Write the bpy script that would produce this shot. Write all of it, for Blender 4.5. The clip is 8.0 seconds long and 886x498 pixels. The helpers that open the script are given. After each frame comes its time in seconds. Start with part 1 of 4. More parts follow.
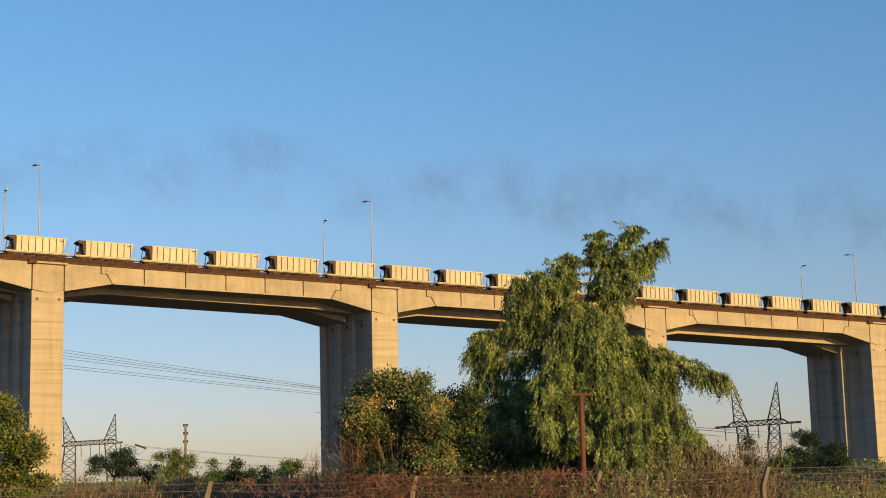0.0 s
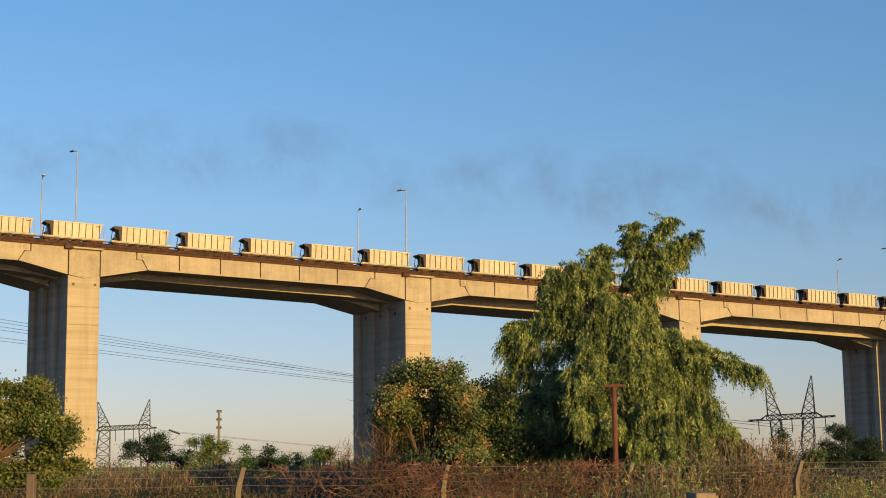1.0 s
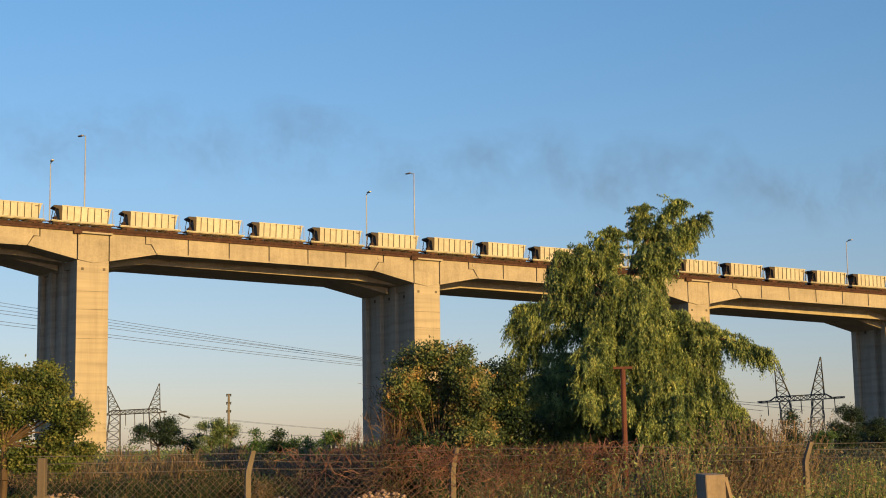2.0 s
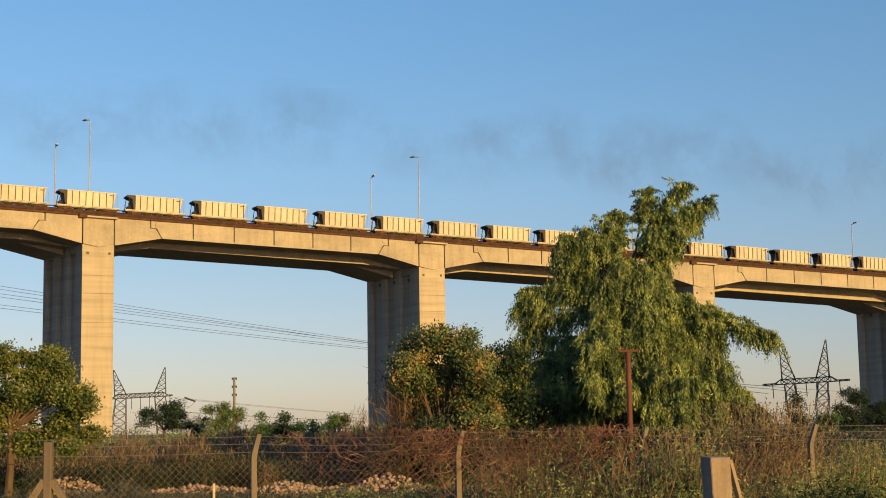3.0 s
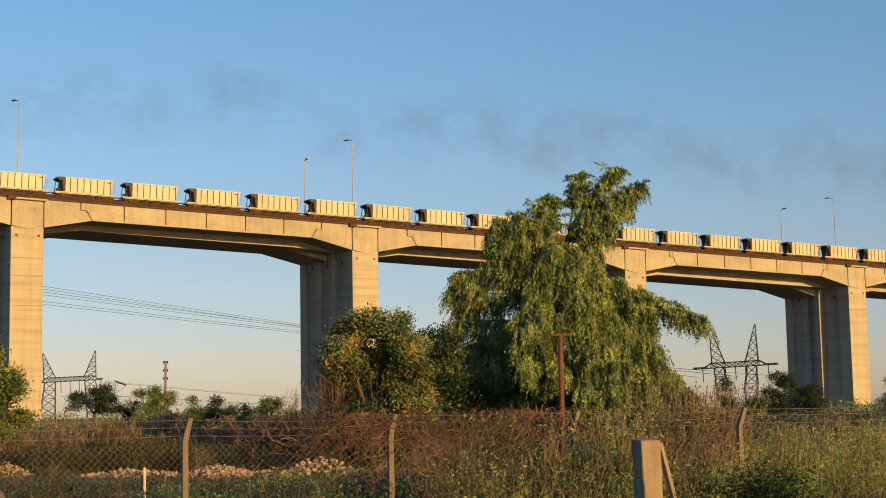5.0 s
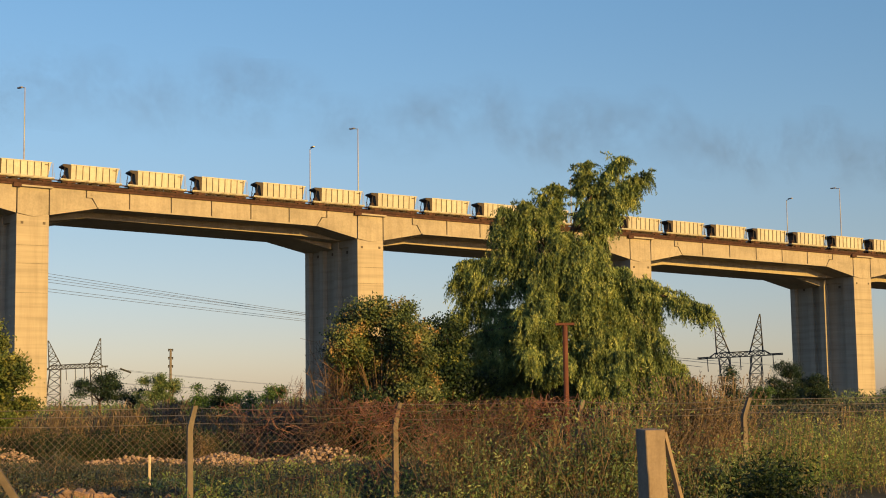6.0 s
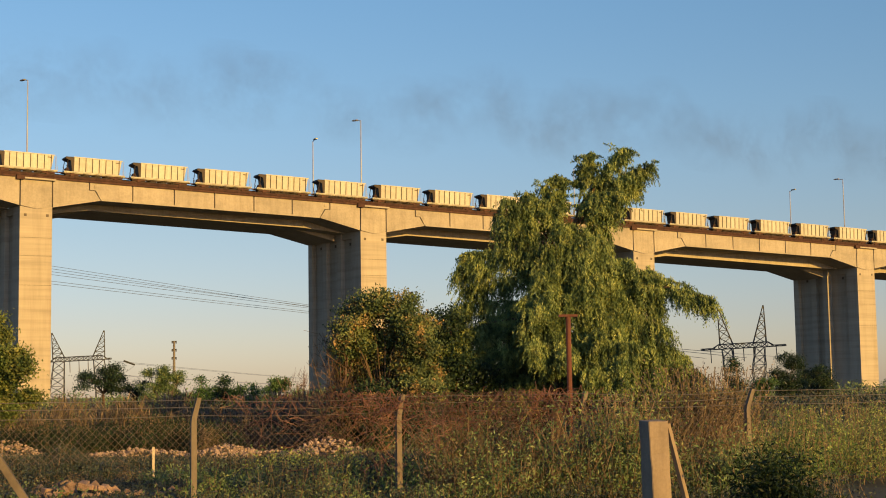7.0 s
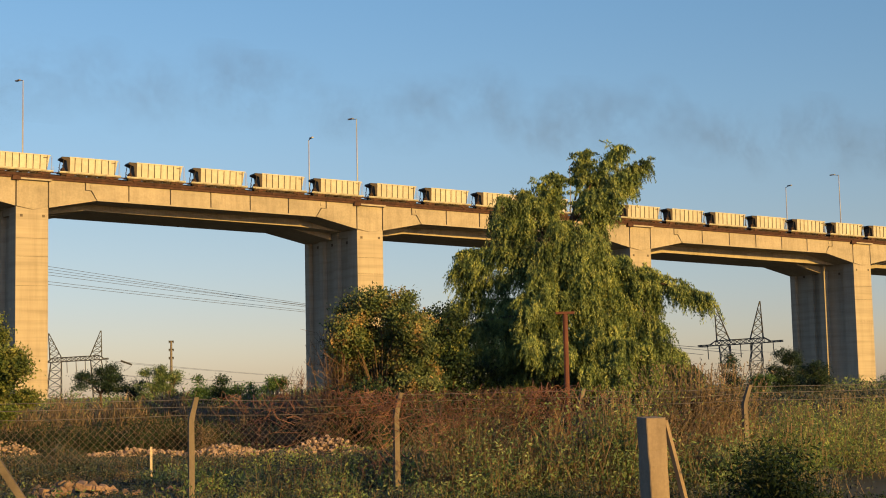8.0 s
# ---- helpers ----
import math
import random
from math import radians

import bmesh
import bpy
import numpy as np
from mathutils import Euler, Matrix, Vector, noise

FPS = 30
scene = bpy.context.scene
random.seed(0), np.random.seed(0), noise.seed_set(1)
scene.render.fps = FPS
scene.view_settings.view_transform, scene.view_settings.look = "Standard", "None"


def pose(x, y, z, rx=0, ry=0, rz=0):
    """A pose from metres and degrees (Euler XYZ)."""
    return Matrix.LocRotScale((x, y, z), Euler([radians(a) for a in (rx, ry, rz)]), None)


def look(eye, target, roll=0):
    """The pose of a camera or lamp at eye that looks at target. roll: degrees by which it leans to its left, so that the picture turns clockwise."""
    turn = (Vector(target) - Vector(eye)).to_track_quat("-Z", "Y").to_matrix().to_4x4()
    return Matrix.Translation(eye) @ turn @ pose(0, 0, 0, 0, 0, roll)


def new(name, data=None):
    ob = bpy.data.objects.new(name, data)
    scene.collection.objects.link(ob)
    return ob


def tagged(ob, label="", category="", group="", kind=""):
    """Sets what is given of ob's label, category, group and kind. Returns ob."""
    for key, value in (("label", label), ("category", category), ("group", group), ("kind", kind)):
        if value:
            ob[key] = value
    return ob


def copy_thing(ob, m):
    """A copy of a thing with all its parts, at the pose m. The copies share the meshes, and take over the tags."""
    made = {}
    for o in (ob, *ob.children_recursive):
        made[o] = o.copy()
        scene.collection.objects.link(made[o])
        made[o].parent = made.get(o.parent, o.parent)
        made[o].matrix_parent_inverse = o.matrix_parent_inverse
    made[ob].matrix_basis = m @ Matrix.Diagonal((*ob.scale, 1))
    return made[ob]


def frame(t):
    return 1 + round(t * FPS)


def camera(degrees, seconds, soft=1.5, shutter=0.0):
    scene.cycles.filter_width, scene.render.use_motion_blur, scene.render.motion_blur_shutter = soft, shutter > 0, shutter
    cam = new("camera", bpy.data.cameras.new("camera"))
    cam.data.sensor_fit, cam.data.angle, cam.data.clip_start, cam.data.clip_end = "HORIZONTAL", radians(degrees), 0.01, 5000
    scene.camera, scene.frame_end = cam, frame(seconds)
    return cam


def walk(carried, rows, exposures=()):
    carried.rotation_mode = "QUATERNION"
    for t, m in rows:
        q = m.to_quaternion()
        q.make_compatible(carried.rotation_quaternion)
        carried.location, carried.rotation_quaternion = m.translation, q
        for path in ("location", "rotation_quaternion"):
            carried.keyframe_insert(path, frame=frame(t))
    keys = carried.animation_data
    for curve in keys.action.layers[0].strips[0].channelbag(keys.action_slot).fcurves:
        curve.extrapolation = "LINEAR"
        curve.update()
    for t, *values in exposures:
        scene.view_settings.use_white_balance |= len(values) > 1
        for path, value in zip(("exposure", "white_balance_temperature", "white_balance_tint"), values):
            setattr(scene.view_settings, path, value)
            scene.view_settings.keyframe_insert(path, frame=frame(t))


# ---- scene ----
EYE = 1.70
cam = camera(33.56, 8.0, soft=1.0)
PATH = [
    (0.0, pose(0, 0, EYE, 98.67, 1.44, 0.60)),
    (0.1, pose(0, 0, EYE, 98.65, 1.32, 0.01)),
    (0.2, pose(0, 0, EYE, 98.64, 1.21, -0.46)),
    (0.3, pose(0, 0, EYE, 98.61, 1.12, -0.71)),
    (0.4, pose(0, 0, EYE, 98.56, 1.05, -0.82)),
    (0.5, pose(0, 0, EYE, 98.55, 1.03, -0.73)),
    (0.6, pose(0, 0, EYE, 98.47, 0.98, -0.15)),
    (0.7, pose(0, 0, EYE, 98.41, 0.86, 0.78)),
    (0.8, pose(0, 0, EYE, 98.37, 0.73, 1.45)),
    (0.9, pose(0, 0, EYE, 98.32, 0.65, 1.75)),
    (1.0, pose(0, 0, EYE, 98.28, 0.66, 1.83)),
    (1.5, pose(0, 0, EYE, 97.98, 0.80, 2.06)),
    (3.0, pose(0, 0, EYE, 96.98, 0.98, 2.40)),
    (3.5, pose(0, 0, EYE, 96.73, 0.92, 2.77)),
    (3.7, pose(0, 0, EYE, 96.63, 0.97, 2.86)),
    (3.8, pose(0, 0, EYE, 96.60, 1.02, 2.79)),
    (4.0, pose(0, 0, EYE, 96.64, 1.11, 1.69)),
    (4.2, pose(0, 0, EYE, 96.57, 1.13, 0.39)),
    (4.3, pose(0, 0, EYE, 96.55, 1.12, 0.05)),
    (4.5, pose(0, 0, EYE, 96.50, 1.10, -0.21)),
    (6.0, pose(0, 0, EYE, 95.87, 0.81, -0.03)),
    (6.5, pose(0, 0, EYE, 95.74, 0.74, 0.05)),
    (7.0, pose(0, 0, EYE, 95.55, 0.89, 0.10)),
    (7.5, pose(0, 0, EYE, 95.47, 1.17, 0.15)),
    (8.0, pose(0, 0, EYE, 95.47, 1.25, 0.00)),
]
walk(cam, PATH, [(0.0, 0.60, 5200, 12), (3.0, 0.64, 5400, 12), (8.0, 0.64, 5700, 12)])

# ---- sky and sun: a low evening sun behind the camera, to its right ----
SUN_AZ, SUN_EL = 141.0, 10.3          # degrees clockwise from straight ahead; degrees above the horizon
to_sun = Vector((math.sin(radians(SUN_AZ)) * math.cos(radians(SUN_EL)),
                 math.cos(radians(SUN_AZ)) * math.cos(radians(SUN_EL)), math.sin(radians(SUN_EL))))
world = bpy.data.worlds.new("sky")
scene.world = world
world.use_nodes = True
sky = world.node_tree.nodes.new("ShaderNodeTexSky")
sky.sky_type, sky.sun_disc = "NISHITA", False
sky.sun_elevation, sky.sun_rotation = radians(SUN_EL), radians(SUN_AZ)
sky.air_density, sky.dust_density, sky.ozone_density = 1.0, 0.4, 1.3
background = world.node_tree.nodes["Background"]
background.inputs["Strength"].default_value = 0.0905
# evening haze: the sky loses some green and light towards the horizon
direction = world.node_tree.nodes.new("ShaderNodeTexCoord")
split = world.node_tree.nodes.new("ShaderNodeSeparateXYZ")
haze = world.node_tree.nodes.new("ShaderNodeValToRGB")
tinted = world.node_tree.nodes.new("ShaderNodeMix")
tinted.data_type, tinted.blend_type = "RGBA", "MULTIPLY"
tinted.inputs[0].default_value = 1.0
while len(haze.color_ramp.elements) < 5:
    haze.color_ramp.elements.new(0.5)
for stop, (place, colour) in zip(haze.color_ramp.elements, ((0.0, (0.79, 0.72, 0.87)), (0.05, (0.76, 0.69, 0.82)), (0.11, (0.77, 0.72, 0.77)),
                                                            (0.19, (0.79, 0.83, 0.87)), (0.30, (0.79, 0.92, 0.97)))):
    stop.position, stop.color = place, (*colour, 1)
sky_links = world.node_tree.links
sky_links.new(direction.outputs["Generated"], split.inputs[0])
sky_links.new(split.outputs["Z"], haze.inputs[0])
sky_links.new(sky.outputs[0], tinted.inputs[6])
sky_links.new(haze.outputs[0], tinted.inputs[7])
sky_links.new(tinted.outputs[2], background.inputs[0])
sun = new("sun", bpy.data.lights.new("sun", "SUN"))
sun.data.energy, sun.data.angle, sun.data.color = 5.0, radians(0.6), (1.0, 0.535, 0.09)
sun.matrix_world = look(to_sun * 50, (0, 0, 0))


# ---- materials ----
def ramp(nt, fac, stops):
    r = nt.nodes.new("ShaderNodeValToRGB")
    while len(r.color_ramp.elements) < len(stops):
        r.color_ramp.elements.new(0.5)
    for e, (p, c) in zip(r.color_ramp.elements, stops):
        e.position, e.color = p, (*c, 1)
    nt.links.new(fac, r.inputs[0])
    return r.outputs[0]


def noise_of(nt, scale, detail=4.0, rough=0.6, stretch=None):
    co = nt.nodes.new("ShaderNodeTexCoord").outputs["Object"]
    if stretch:
        mp = nt.nodes.new("ShaderNodeMapping")
        mp.inputs["Scale"].default_value = stretch
        nt.links.new(co, mp.inputs[0])
        co = mp.outputs[0]
    n = nt.nodes.new("ShaderNodeTexNoise")
    n.inputs["Scale"].default_value, n.inputs["Detail"].default_value = scale, detail
    n.inputs["Roughness"].default_value = rough
    nt.links.new(co, n.inputs[0])
    return n.outputs[0]


def mixed(nt, a, b, fac, mode="MIX"):
    m = nt.nodes.new("ShaderNodeMix")
    m.data_type, m.blend_type = "RGBA", mode
    for value, k in ((a, 6), (b, 7)):
        if isinstance(value, tuple):
            m.inputs[k].default_value = (*value, 1)
        else:
            nt.links.new(value, m.inputs[k])
    if isinstance(fac, (int, float)):
        m.inputs[0].default_value = fac
    else:
        nt.links.new(fac, m.inputs[0])
    return m.outputs[2]


def surface(name, colours, scale=1.0, stretch=None, fine=None, rough=0.85, metal=0.0, bump=0.0, bump_scale=8.0, streak=None, vary=0.0, boards=0.0):
    """Colours by noise at one scale, darkened a little by a finer one; streak: vertical stains; vary: from piece to piece."""
    m = bpy.data.materials.new(name)
    m.use_nodes = True
    nt = m.node_tree
    p = nt.nodes["Principled BSDF"]
    p.inputs["Roughness"].default_value, p.inputs["Metallic"].default_value = rough, metal
    n = len(colours)
    c = ramp(nt, noise_of(nt, scale, stretch=stretch), [(0.3 + 0.4 * i / max(1, n - 1), k) for i, k in enumerate(colours)])
    if fine:
        c = mixed(nt, c, ramp(nt, noise_of(nt, fine, 3.0), [(0.3, (0.72, 0.72, 0.72)), (0.7, (1.08, 1.08, 1.08))]), 0.5, "MULTIPLY")
    if streak:
        c = mixed(nt, c, ramp(nt, noise_of(nt, 1.0, 5.0, 0.7, streak), [(0.30, (0.50, 0.47, 0.44)), (0.55, (1, 1, 1))]), 0.38, "MULTIPLY")
    if boards:                                # pour lines, one above another
        wave = nt.nodes.new("ShaderNodeTexWave")
        wave.wave_type, wave.bands_direction = "BANDS", "Z"
        wave.inputs["Scale"].default_value, wave.inputs["Distortion"].default_value = 0.314 / boards, 1.2
        wave.inputs["Detail"].default_value, wave.inputs["Detail Scale"].default_value = 3.0, 0.15
        nt.links.new(nt.nodes.new("ShaderNodeTexCoord").outputs["Object"], wave.inputs[0])
        c = mixed(nt, c, ramp(nt, wave.outputs["Fac"], [(0.0, (1, 1, 1)), (0.93, (1, 1, 1)), (0.985, (0.74, 0.70, 0.66))]), 0.2, "MULTIPLY")
    if vary:
        info = nt.nodes.new("ShaderNodeObjectInfo").outputs["Random"]
        c = mixed(nt, c, ramp(nt, info, [(0.0, (1 - vary,) * 3), (1.0, (1 + vary,) * 3)]), 1.0, "MULTIPLY")
    nt.links.new(c, p.inputs["Base Color"])
    if bump:
        b = nt.nodes.new("ShaderNodeBump")
        b.inputs["Strength"].default_value = bump
        nt.links.new(noise_of(nt, bump_scale), b.inputs["Height"])
        nt.links.new(b.outputs[0], p.inputs["Normal"])
    return m


def leafy(name, colours, scale=0.6, through_light=0.35):
    """Foliage: colour from leaf to leaf and from bough to bough; some light comes through."""
    m = bpy.data.materials.new(name)
    m.use_nodes = True
    nt = m.node_tree
    p = nt.nodes["Principled BSDF"]
    p.inputs["Roughness"].default_value = 0.6
    p.inputs["Specular IOR Level"].default_value = 0.25
    isle = nt.nodes.new("ShaderNodeNewGeometry").outputs["Random Per Island"]
    n = len(colours)
    blend = nt.nodes.new("ShaderNodeMix")
    blend.inputs[0].default_value = 0.72
    nt.links.new(isle, blend.inputs[2])
    nt.links.new(ramp(nt, noise_of(nt, scale * 2.6, 2.0), [(0.36, (0, 0, 0)), (0.64, (1, 1, 1))]), blend.inputs[3])
    a = ramp(nt, blend.outputs[0], [(0.1 + 0.8 * i / max(1, n - 1), k) for i, k in enumerate(colours)])
    c = mixed(nt, a, ramp(nt, noise_of(nt, scale, 3.0), [(0.34, (0.34, 0.40, 0.40)), (0.66, (1.55, 1.45, 1.2))]), 0.85, "MULTIPLY")
    nt.links.new(c, p.inputs["Base Color"])
    tr = nt.nodes.new("ShaderNodeBsdfTranslucent")
    nt.links.new(c, tr.inputs[0])
    mx = nt.nodes.new("ShaderNodeMixShader")
    mx.inputs[0].default_value = through_light
    nt.links.new(p.outputs[0], mx.inputs[1])
    nt.links.new(tr.outputs[0], mx.inputs[2])
    nt.links.new(mx.outputs[0], nt.nodes["Material Output"].inputs[0])
    return m


CONCRETE = surface("concrete", [(0.286, 0.260, 0.215), (0.353, 0.319, 0.261), (0.391, 0.353, 0.289)], 0.22, (0.6, 0.6, 1.4), fine=2.5, bump=0.12, bump_scale=3, streak=(0.9, 0.9, 0.12), vary=0.05)
PIER_CONCRETE = surface("pier_concrete", [(0.286, 0.260, 0.215), (0.353, 0.319, 0.261), (0.391, 0.353, 0.289)], 0.22, (0.25, 0.25, 4.0), bump=0.12, bump_scale=3, streak=(0.5, 0.5, 0.04), boards=1.9)
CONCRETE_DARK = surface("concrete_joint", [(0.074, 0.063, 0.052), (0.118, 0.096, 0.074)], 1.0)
RUST = surface("rusty_steel", [(0.028, 0.010, 0.008), (0.055, 0.022, 0.014), (0.095, 0.045, 0.027)], 1.2, fine=6.0, rough=0.8, metal=0.2)
SOIL = surface("ground_soil", [(0.018, 0.022, 0.010), (0.030, 0.031, 0.013), (0.052, 0.043, 0.022)], 0.15, fine=2.0, bump=0.5, bump_scale=3)


# ---- building helpers ----
def mesh_of(name, verts, faces):
    me = bpy.data.meshes.new(name)
    me.from_pydata([tuple(v) for v in verts], [], faces)
    me.update()
    return me


def part_of(name, me, material, parent=None, label=""):
    ob = new(name, me)
    if not me.materials:
        me.materials.append(material)
    ob.parent = parent
    return tagged(ob, label)


def part(name, bm, material, parent=None, label=""):
    me = bpy.data.meshes.new(name)
    bmesh.ops.recalc_face_normals(bm, faces=bm.faces)
    bm.to_mesh(me)
    bm.free()
    return part_of(name, me, material, parent, label)


def thing(name, label, category, group="", kind="", at=(0, 0, 0)):
    ob = new(name)
    ob.location = at
    ob.empty_display_size = 0.2
    return tagged(ob, label, category, group, kind)


def add_box(bm, lo, hi, m=None):
    """A box between two corners, carried by the function or matrix m."""
    vs = []
    for x in (lo[0], hi[0]):
        for y in (lo[1], hi[1]):
            for z in (lo[2], hi[2]):
                v = Vector((x, y, z))
                vs.append(bm.verts.new(m(v) if callable(m) else (m @ v if m else v)))
    for f in ((0, 1, 3, 2), (4, 6, 7, 5), (0, 4, 5, 1), (2, 3, 7, 6), (0, 2, 6, 4), (1, 5, 7, 3)):
        bm.faces.new([vs[i] for i in f])
    return vs


def add_rod(bm, a, b, r, r2=None, n=6):
    """A round bar from a to b."""
    a, b = Vector(a), Vector(b)
    r2 = r if r2 is None else r2
    q = (b - a).to_track_quat("Z", "Y")
    lo = [bm.verts.new(a + q @ Vector((r * math.cos(i * math.tau / n), r * math.sin(i * math.tau / n), 0))) for i in range(n)]
    hi = [bm.verts.new(b + q @ Vector((r2 * math.cos(i * math.tau / n), r2 * math.sin(i * math.tau / n), 0))) for i in range(n)]
    for i in range(n):
        bm.faces.new((lo[i], lo[(i + 1) % n], hi[(i + 1) % n], hi[i]))
    bm.faces.new(lo[::-1])
    bm.faces.new(hi)


def add_tube(bm, pts, r, n=5, taper=1.0):
    """One bent round bar through the points."""
    pts = [Vector(p) for p in pts]
    rings = []
    for i, p in enumerate(pts):
        ax = (pts[min(i + 1, len(pts) - 1)] - pts[max(i - 1, 0)]).normalized()
        q = ax.to_track_quat("Z", "Y")
        k = r * (1 + (taper - 1) * i / (len(pts) - 1))
        rings.append([bm.verts.new(p + q @ Vector((k * math.cos(j * math.tau / n), k * math.sin(j * math.tau / n), 0))) for j in range(n)])
    for a, b in zip(rings, rings[1:]):
        for j in range(n):
            bm.faces.new((a[j], a[(j + 1) % n], b[(j + 1) % n], b[j]))
    bm.faces.new(rings[0][::-1])
    bm.faces.new(rings[-1])


def add_prism(bm, outline, q0, q1, place):
    """An outline of (s, z) points drawn out across the bridge from q0 to q1."""
    a = [bm.verts.new(place(s, q0, z)) for s, z in outline]
    b = [bm.verts.new(place(s, q1, z)) for s, z in outline]
    n = len(a)
    bm.faces.new(a)
    bm.faces.new(b[::-1])
    for i in range(n):
        bm.faces.new((a[i], b[i], b[(i + 1) % n], a[(i + 1) % n]))


# ---- ground ----
def build_ground():
    xs = np.concatenate([-np.geomspace(3000, 12, 40), np.linspace(-11, 11, 23), np.geomspace(12, 3000, 40)])
    ys = np.concatenate([-np.geomspace(600, 12, 16), np.linspace(-11, 70, 82), np.geomspace(72, 3500, 40)])
    verts = []
    for y in ys:
        for x in xs:
            near = max(0.0, 1 - math.hypot(x, y - 25) / 120)
            verts.append((x, y, 0.12 * near * noise.noise((x * 0.25, y * 0.25, 0)) + 0.05 * near * noise.noise((x, y, 3))))
    nx = len(xs)
    faces = [(j * nx + i, j * nx + i + 1, (j + 1) * nx + i + 1, (j + 1) * nx + i) for j in range(len(ys) - 1) for i in range(nx - 1)]
    me = mesh_of("ground", verts, faces)
    for p in me.polygons:
        p.use_smooth = True
    tagged(part_of("ground", me, SOIL), "flat earth ground under weeds and dry grass", "ground", kind="structure")


build_ground()

# ---- viaduct: s runs along it, q across it, away from the camera ----
ORIGIN = Vector((-78.6, 271.0, 0))
ALONG = Vector((math.sin(radians(60.8)), math.cos(radians(60.8)), 0))
ACROSS = Vector((math.sin(radians(-37.5)), math.cos(radians(-37.5)), 0))
SPAN, PIER, WIDTH, NEAR_W, REAR_Q = 70.3, 6.0, 20.5, 6.0, 6.2


def on_bridge(s, q, z):
    return ORIGIN + ALONG * s + ACROSS * q + Vector((0, 0, z))


def deck(s):
    """Height of the girder's top edge."""
    return 42.75 - 0.0275 * s


def along_deck(s, q, z):
    """z counted from the girder's top edge."""
    return on_bridge(s, q, deck(s) + z)


JOINT = 0.12
viaduct = thing("viaduct", "long sunlit concrete box-girder viaduct on tall wall piers", "bridge", at=on_bridge(0, 0, 0))
viaduct.location = (0, 0, 0)


def girder_piece(name, outline, q0, q1, parent):
    bm = bmesh.new()
    add_prism(bm, outline, q0, q1, along_deck)
    return part(name, bm, CONCRETE, parent)


def build_span(s0):
    """From the right edge of one pier head to the left edge of the next."""
    a, b = s0 + PIER, s0 + SPAN
    span = new("girder_span")
    span.parent = viaduct
    D, H = 3.3, 5.25
    for side in (0, 1):                      # the two cantilever arms
        e = (lambda v: a + v) if side == 0 else (lambda v: b - v)
        girder_piece("cantilever_arm", [(e(JOINT), 0), (e(6.9), 0), (e(6.9), -1.5), (e(8.0), -1.5), (e(9.2), -D), (e(JOINT), -H)], 0, NEAR_W, span)
        girder_piece("bearing_block", [(e(7.9), -0.35), (e(8.35), -0.35), (e(8.35), -0.95), (e(7.9), -0.95)], -0.12, 0.3, span)
    lo, hi = a + 6.9 + 2 * JOINT, b - 6.9 - 2 * JOINT
    n = 6
    cuts = [lo + (hi - lo) * i / n for i in range(n + 1)]
    for i in range(n):
        x0, x1 = cuts[i] + JOINT * (i > 0), cuts[i + 1] - JOINT * (i < n - 1)
        out = [(x0, 0), (x1, 0)]
        out += [(x1, -1.5 + 0.12), (x1 - 1.1, -1.5 + 0.12), (x1 - 2.2, -D)] if i == n - 1 else [(x1, -D)]
        out += [(x0 + 2.2, -D), (x0 + 1.1, -1.5 + 0.12), (x0, -1.5 + 0.12)] if i == 0 else [(x0, -D)]
        girder_piece("girder_segment", out, 0, NEAR_W, span)
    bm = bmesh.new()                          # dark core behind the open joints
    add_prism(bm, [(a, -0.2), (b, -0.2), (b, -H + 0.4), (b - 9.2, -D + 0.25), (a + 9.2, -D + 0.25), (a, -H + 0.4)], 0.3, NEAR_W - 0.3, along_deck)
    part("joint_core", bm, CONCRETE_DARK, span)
    bm = bmesh.new()                          # lower flange
    add_prism(bm, [(a + 9.4, -D + 0.28), (b - 9.4, -D + 0.28), (b - 9.4, -D - 0.04), (a + 9.4, -D - 0.04)], -0.14, 0.2, along_deck)
    part("lower_flange", bm, CONCRETE, span)
    def low(v):                              # the second girder lies lower, more so down the line
        return 1.15 + 0.0042 * v
    for name, q0, q1, left, right in (("middle_girder", REAR_Q, 10.0, 0.7 * low(a), 0.1), ("rear_girder", 10.1, WIDTH, low(a), low(b))):
        bm = bmesh.new()
        add_prism(bm, [(a - 0.1, -0.02), (b + 0.1, -0.02), (b + 0.1, -H - right), (b - 9.2, -D - low(b)), (a + 9.2, -D - low(a)), (a - 0.1, -H - left)], q0, q1, along_deck)
        part(name, bm, CONCRETE, span)


